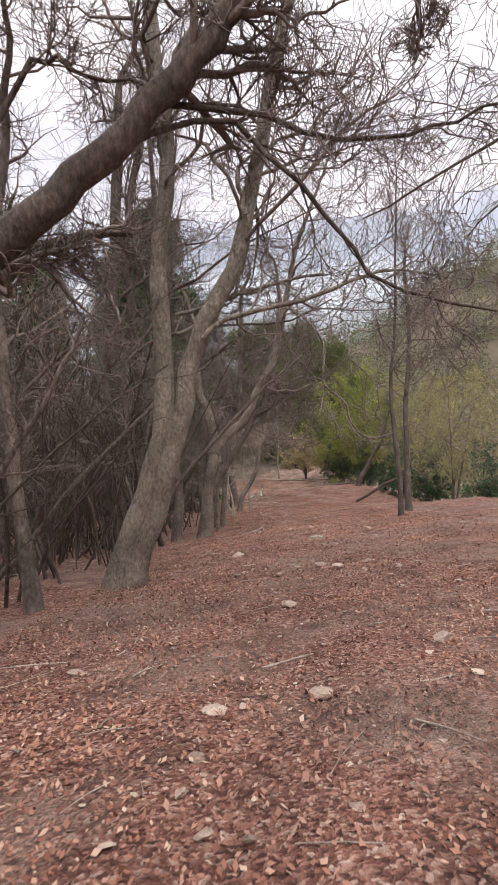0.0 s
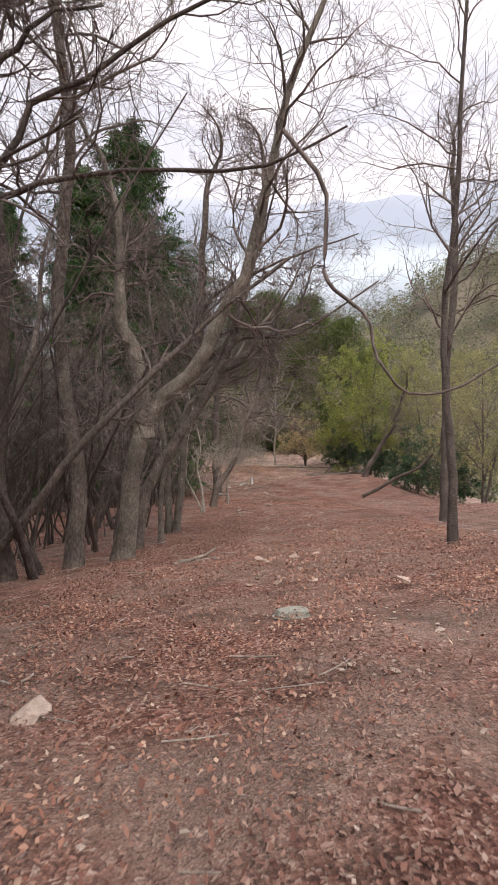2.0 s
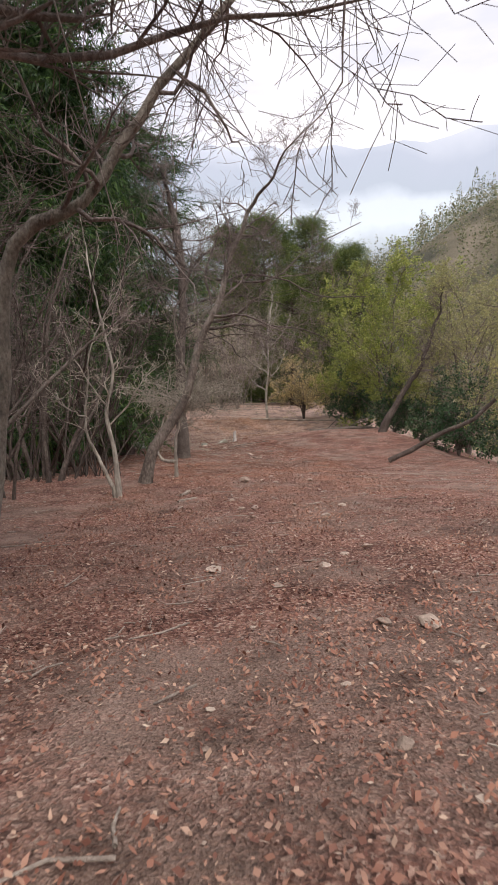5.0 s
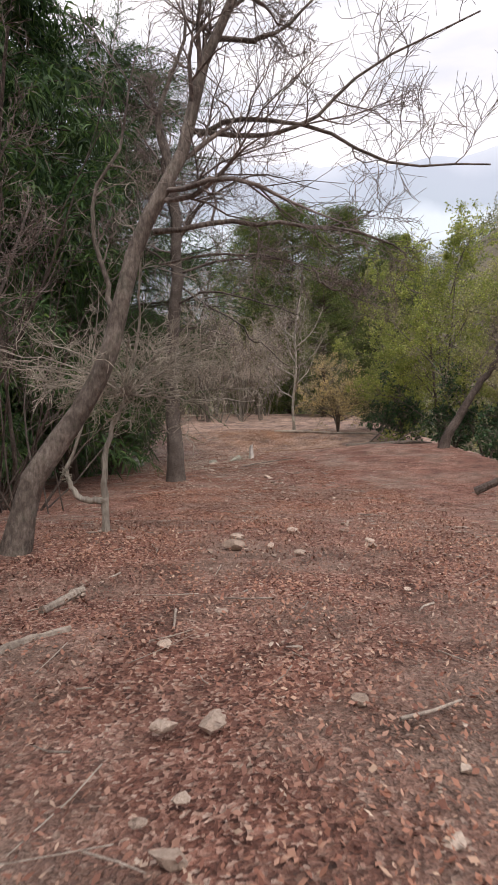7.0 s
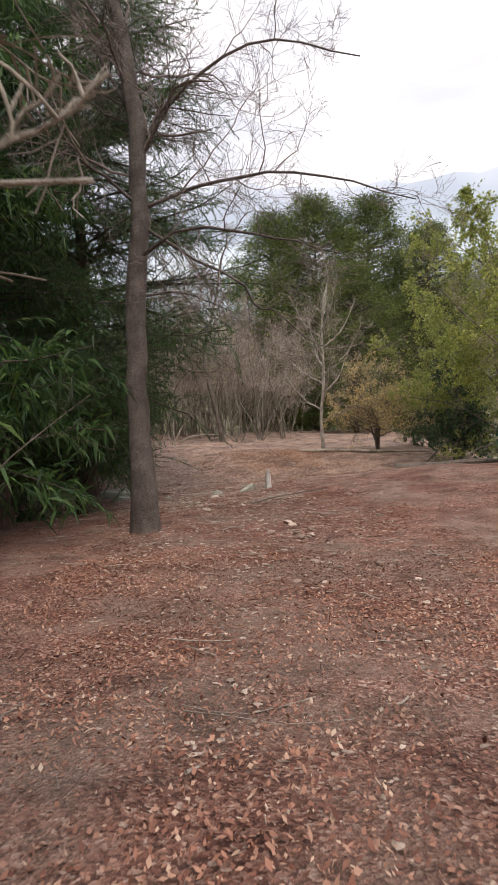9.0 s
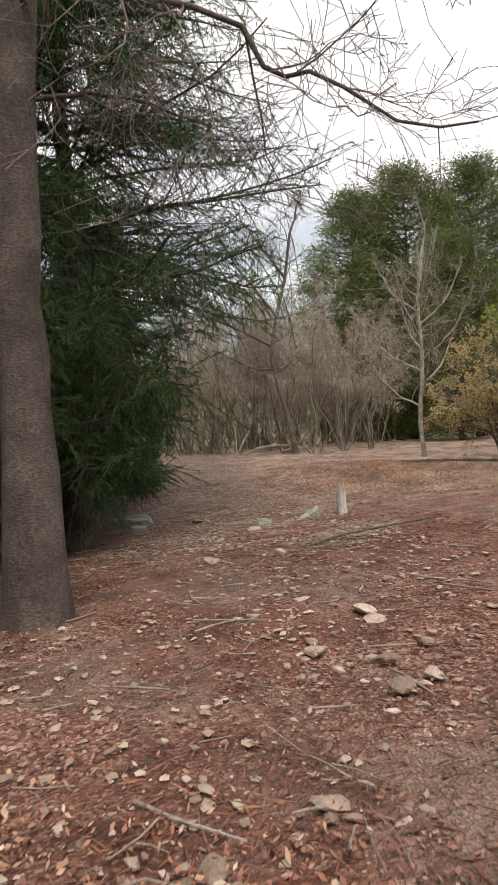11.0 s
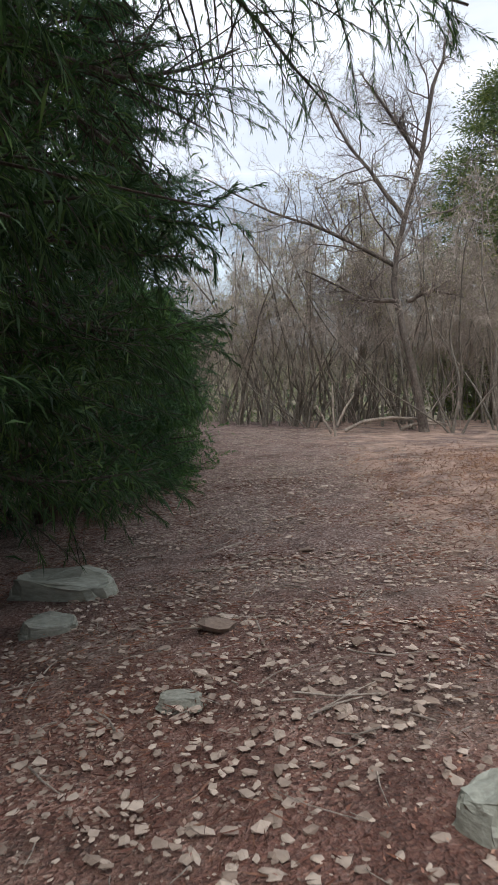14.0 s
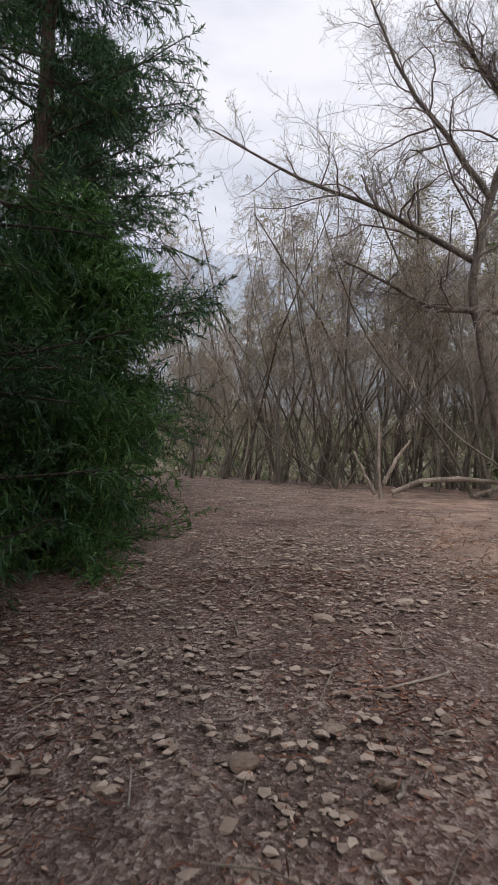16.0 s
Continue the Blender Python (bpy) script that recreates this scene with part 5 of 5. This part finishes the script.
def slab(x, y, sx, sy, sz, turn, tilt, label, rise=0.0):
    rng = np.random.default_rng(int(abs(x * 100)))
    bm = bmesh.new()
    bmesh.ops.create_cube(bm, size=1.0)
    bmesh.ops.subdivide_edges(bm, edges=bm.edges[:], cuts=5, use_grid_fill=True)
    for v in bm.verts:
        c = v.co
        k = 1 - 0.25 * abs(c.x) ** 2 * 2
        c.y *= k * (1 + 0.2 * noise.noise(c * 3 + Vector((x, 0, 0))))
        c.x *= 1 + 0.15 * noise.noise(c * 2.2 + Vector((0, y, 0)))
        far_out = ((2 * abs(c.x)) ** 3 + (2 * abs(c.y)) ** 3) ** (1 / 3) * (1 + 0.25 * (c.z + 0.5))
        if far_out > 1:
            c.x, c.y = c.x / far_out, c.y / far_out
        c.z += 0.35 * noise.noise(c * 2.5 + Vector((x, y, 0)))
    bmesh.ops.bevel(bm, geom=[e for e in bm.edges if e.calc_face_angle(0) > 0.9], offset=0.05, segments=2, affect="EDGES")
    me = bpy.data.meshes.new("stone_slab")
    bm.to_mesh(me)
    bm.free()
    me.materials.append(M_SLAB)
    ob = new("stone_slab", me)
    ob.matrix_world = Matrix.Translation((x, y, float(land(x, y)) + sz * 0.12)) @ Euler((tilt, rise, turn)).to_matrix().to_4x4() @ Matrix.Diagonal((sx, sy, sz, 1))
    tagged(ob, label, "stone")


slab(-3.9, 25.5, 1.05, 0.42, 0.3, 0.12, 0.3, "long flat grey-green stone slab lying beside the cedar")
slab(-3.45, 24.75, 0.42, 0.3, 0.14, 0.6, 0.15, "flat lichened stone slab beside the track")
slab(0.27, -6.88, 0.25, 0.17, 0.05, 0.3, 0.05, "flat greenish grey stone slab among red-brown leaves")
slab(-2.0, 23.87, 0.23, 0.15, 0.07, 0.3, 0.0, "flat pale grey-green stone in the track")

slab(0.12, 23.1, 0.62, 0.15, 0.15, 0.85, 0.2, "long pointed grey-green lichened stone beside the track", -0.42)
slab(-0.62, 23.2, 0.34, 0.24, 0.15, 0.9, 0.0, "rounded grey-green lichened boulder in the track's edge")


# ---------------------------------------------------------------- litter, gravel, grass
def along(rng, count, y0, y1, half, sharp=1.0):
    y = rng.uniform(y0, y1, count)
    x = line_x(y) + np.sign(rng.normal(size=count)) * rng.random(count) ** sharp * half
    return x, y


def fallen_leaves():
    rng = np.random.default_rng(131)
    xs, ys = [], []
    for count, y0, y1, half in [(215000, -16, 15, 2.4), (95000, -16, 18, 6.5), (40000, 13, 36, 2.5), (16000, 15, 40, 5.5)]:
        x, y = along(rng, count, y0, y1, half)
        xs.append(x)
        ys.append(y)
    x, y = np.concatenate(xs), np.concatenate(ys)
    worn = np.exp(-((x - line_x(y) + 0.35) / 0.28) ** 2) + np.exp(-((x - line_x(y) - 0.75) / 0.28) ** 2)
    wob = 0.5 + 0.5 * np.sin(y * 1.3 + 2 * np.sin(x * 2.1)) * np.sin(y * 0.37 + 1)
    keep = rng.random(len(x)) > np.clip(worn, 0, 1) * 0.9 * wob
    x, y = x[keep], y[keep]
    N = len(x)
    z = land(x, y) + rng.uniform(0.004, 0.03, N)
    a = rng.uniform(0, 6.28, N)
    tilt = rng.normal(scale=0.5, size=N)
    d = np.stack([np.cos(a), np.sin(a), tilt], -1)
    s = np.stack([-np.sin(a), np.cos(a), rng.normal(scale=0.35, size=N)], -1)
    L = ((0.011 + 0.022 * rng.random(N) ** 1.5) * (1 - 0.3 * step(y, 14, 19)))[:, None]
    w = L * rng.uniform(0.35, 0.75, N)[:, None]
    p = np.stack([x, y, z], -1)
    curl = np.array([0, 0, 1.0]) * L * rng.uniform(0.05, 0.3, N)[:, None]
    v = np.stack([p - d * L / 2, p + s * w / 2 - d * L * 0.1 + curl * 0.6, p + d * L / 2 + curl, p - s * w / 2 - d * L * 0.05 + curl * 0.4], 1)
    ob = new("fallen_leaves", mesh_of("fallen_leaves", v.reshape(-1, 3), np.arange(4 * N).reshape(N, 4), M_LEAF, smooth=False))
    tagged(ob, "curled dry brown leaves lying thick on the ground", "fallen leaves", kind="stuff")


def gravel():
    rng = np.random.default_rng(141)
    bv = np.array([(0.5, 0, 0), (0, 0.5, 0), (-0.5, 0, 0), (0, -0.5, 0), (0.1, 0.08, 0.5), (0, 0, -0.5), (0.36, 0.36, 0.3), (-0.36, 0.3, 0.32), (-0.3, -0.38, 0.28), (0.38, -0.34, 0.3)])
    bf = np.array([(0, 1, 6), (1, 2, 7), (2, 3, 8), (3, 0, 9), (6, 1, 7), (7, 2, 8), (8, 3, 9), (9, 0, 6), (6, 7, 4), (7, 8, 4), (8, 9, 4), (9, 6, 4)])
    xs, ys = [], []
    for count, y0, y1, half in [(2600, -16, 12, 2.2), (6500, 10, 21, 2.0), (23000, 20.0, 33, 1.9), (5000, 31, 40, 2.4), (1600, 12, 40, 4.0)]:
        x, y = along(rng, count, y0, y1, half)
        xs.append(x)
        ys.append(y)
    x, y = np.concatenate(xs), np.concatenate(ys)
    N = len(x)
    s = 0.008 + 0.046 * rng.random(N) ** 2.8 * (0.6 + 0.4 * step(y, 11, 15))
    sh = bv[None] * (1 + rng.normal(scale=0.22, size=(N, len(bv), 1)))
    sh = sh * (s[:, None, None] * np.stack([rng.uniform(0.8, 1.6, N), rng.uniform(0.6, 1.1, N), rng.uniform(0.25, 0.7, N)], -1)[:, None])
    a = rng.uniform(0, 6.28, N)
    c, q = np.cos(a)[:, None], np.sin(a)[:, None]
    rx, ry = sh[..., 0] * c - sh[..., 1] * q, sh[..., 0] * q + sh[..., 1] * c
    v = np.stack([rx + x[:, None], ry + y[:, None], sh[..., 2] + (land(x, y) + s * 0.12)[:, None]], -1)
    f = (bf[None] + (np.arange(N) * len(bv))[:, None, None]).reshape(-1, 3)
    ob = new("gravel", mesh_of("gravel", v.reshape(-1, 3), f, M_STONE, smooth=False))
    tagged(ob, "small angular pale stones scattered over the track", "gravel", kind="stuff")


def twig_litter():
    rng = np.random.default_rng(151)
    xs, ys = [], []
    for count, y0, y1, half in [(700, -16, 14, 5), (1500, 14, 40, 3.2), (900, -14, 12, 7)]:
        x, y = along(rng, count, y0, y1, half)
        xs.append(x)
        ys.append(y)
    x, y = np.concatenate(xs), np.concatenate(ys)
    N = len(x)
    a, L = rng.uniform(0, 6.28, N), 0.06 + 0.4 * rng.random(N) ** 3
    p = np.stack([x, y, land(x, y) + 0.018], -1)
    d = np.stack([np.cos(a), np.sin(a), np.zeros(N)], -1) * L[:, None]
    m = p + rng.normal(scale=0.06, size=(N, 3)) * L[:, None]
    path = np.stack([p - d / 2, m, p + d / 2], 1)
    path[..., 2] = land(path[..., 0], path[..., 1]) + 0.018 + rng.uniform(0, 0.012, (N, 3))
    r = (0.0025 + 0.006 * rng.random(N) ** 2)[:, None] * np.array([1, 0.9, 0.6])
    ob = new("twig_litter", mesh_of("twig_litter", *tubes(path, r, 4), M_TWIG_PINK))
    tagged(ob, "dry grey-brown twigs scattered on the litter", "twigs", kind="stuff")


def dry_grass():
    rng = np.random.default_rng(161)
    N = 16000
    x, y = rng.normal(1.2, 1.7, N), rng.normal(30.2, 2.0, N)
    x = x - 0.35 * (y - 30)
    ok = (x > line_x(y) + 1.5) & (x < 6)
    x, y = x[ok], y[ok]
    N = len(x)
    pos = np.stack([x, y, land(x, y) - 0.01], -1)
    d = rng.normal(size=(N, 3)) * [0.8, 0.8, 0.2] + [0, 0, 0.75]
    ob = new("dry_grass", mesh_of("dry_grass", *blades(pos, d, rng.uniform(0.06, 0.2, N), 0.012, rng, droop=0.3), M_STRAW))
    tagged(ob, "short dry russet grass in the clearing", "grass", kind="stuff")



def needle_litter():
    rng = np.random.default_rng(163)
    x1, y1 = along(rng, 42000, 11, 31, 2.8)
    x2, y2 = along(rng, 24000, 11, 31, 5.2)
    x, y = np.concatenate([x1, x2]), np.concatenate([y1, y2])
    clump = np.sin(x * 2.3 + 1.5 * np.sin(y * 1.1)) * np.sin(y * 1.7 + x) + rng.normal(scale=0.35, size=len(x))
    x, y = x[clump > -0.1], y[clump > -0.1]
    N = len(x)
    pos = np.stack([x, y, land(x, y) + rng.uniform(0.006, 0.02, N)], -1)
    d = rng.normal(size=(N, 3)) * [1, 1, 0.14]
    ob = new("needle_litter", mesh_of("needle_litter", *blades(pos, d, rng.uniform(0.04, 0.12, N), 0.007, rng), M_RUST))
    tagged(ob, "fallen red-brown cedar needle sprays on the ground", "needle litter", kind="stuff")


needle_litter()
fallen_leaves()
gravel()
twig_litter()
dry_grass()


# ---------------------------------------------------------------- the hillside and the mountains
def far_woods():
    rng = np.random.default_rng(171)
    N = 2100
    az = np.radians(rng.uniform(-25, 42, N))
    r = 60 + 260 * rng.random(N) ** 0.75
    x, y = r * np.sin(az), r * np.cos(az)
    ok = (x > 16) | (y > 66)
    x, y, r = x[ok], y[ok], r[ok]
    N, k = len(x), 120
    h, w = rng.uniform(5, 11, N), rng.uniform(1.8, 3.6, N)
    con = rng.random(N) < 0.3
    u = rng.random((N, k))
    prof = np.where(con[:, None], (1 - u) ** 0.8, np.sqrt(np.clip(1 - (2 * u - 0.9) ** 2, 0.02, 1)))
    a = rng.uniform(0, 6.28, (N, k))
    q = rng.random((N, k)) ** 0.4 * prof * np.where(con, w * 0.65, w)[:, None]
    p = np.stack([x[:, None] + q * np.cos(a), y[:, None] + q * np.sin(a), (land(x, y))[:, None] + u * h[:, None] * np.where(con, 1.3, 1.0)[:, None]], -1)
    d = np.stack([np.cos(a), np.sin(a), rng.uniform(-0.5, 0.6, (N, k))], -1) + rng.normal(scale=0.5, size=(N, k, 3))
    s = (w[:, None] * rng.uniform(0.12, 0.26, (N, k))).ravel()
    ob = new("hillside_woods", mesh_of("hillside_woods", *blades(p.reshape(-1, 3), d.reshape(-1, 3), s, s * 0.7, rng), M_FARWOOD))
    tagged(ob, "mixed green and budding woods on the far hillside", "woods", kind="stuff")


def mountains():
    n, rows = 180, 22
    az = np.radians(np.linspace(-180, 180, n))
    u = np.linspace(0, 1, rows)
    rng = np.random.default_rng(181)
    ridge = np.zeros(n)
    for k in range(2, 26):
        ridge += np.sin(az * k + rng.uniform(0, 6.28)) / k ** 0.9
    crest = 760 + 30 * ridge
    R = 1700 + 250 * u[:, None] + 0 * az[None]
    X, Y = R * np.sin(az), R * np.cos(az)
    Z = -60 + (60 + crest[None]) * u[:, None] ** 0.9 + 10 * np.sin(az[None] * 60 + 5 * u[:, None]) * u[:, None]
    idx = np.arange(n * rows).reshape(rows, n)
    f = np.stack([idx[:-1, :-1], idx[:-1, 1:], idx[1:, 1:], idx[1:, :-1]], -1).reshape(-1, 4)
    # haze, mist and cloud are painted on the backdrop as glow, banded by height
    m, nt, b = material("mountain_haze_glow")
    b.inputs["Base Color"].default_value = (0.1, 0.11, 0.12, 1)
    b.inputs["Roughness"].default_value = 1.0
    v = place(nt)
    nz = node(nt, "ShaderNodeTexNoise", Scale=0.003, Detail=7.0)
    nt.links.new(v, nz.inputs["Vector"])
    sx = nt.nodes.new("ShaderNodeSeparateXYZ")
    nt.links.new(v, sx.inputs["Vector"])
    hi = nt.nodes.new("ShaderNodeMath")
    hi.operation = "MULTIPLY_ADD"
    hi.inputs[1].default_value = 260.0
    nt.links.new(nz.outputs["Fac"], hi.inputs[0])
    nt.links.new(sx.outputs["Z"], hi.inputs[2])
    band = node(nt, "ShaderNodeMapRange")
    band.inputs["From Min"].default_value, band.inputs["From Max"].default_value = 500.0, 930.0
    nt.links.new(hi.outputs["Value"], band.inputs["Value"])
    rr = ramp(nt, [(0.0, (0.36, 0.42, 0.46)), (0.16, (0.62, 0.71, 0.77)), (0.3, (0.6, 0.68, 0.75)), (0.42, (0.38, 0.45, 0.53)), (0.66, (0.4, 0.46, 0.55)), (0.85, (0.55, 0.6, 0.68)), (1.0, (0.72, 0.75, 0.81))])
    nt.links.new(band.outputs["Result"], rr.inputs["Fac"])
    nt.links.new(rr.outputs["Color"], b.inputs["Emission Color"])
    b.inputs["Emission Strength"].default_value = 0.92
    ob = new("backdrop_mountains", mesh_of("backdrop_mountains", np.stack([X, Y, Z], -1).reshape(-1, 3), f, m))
    tagged(ob, "backdrop of blue-grey mountains, mist and cloud painted in as glow", "mountains", kind="structure")


far_woods()
mountains()
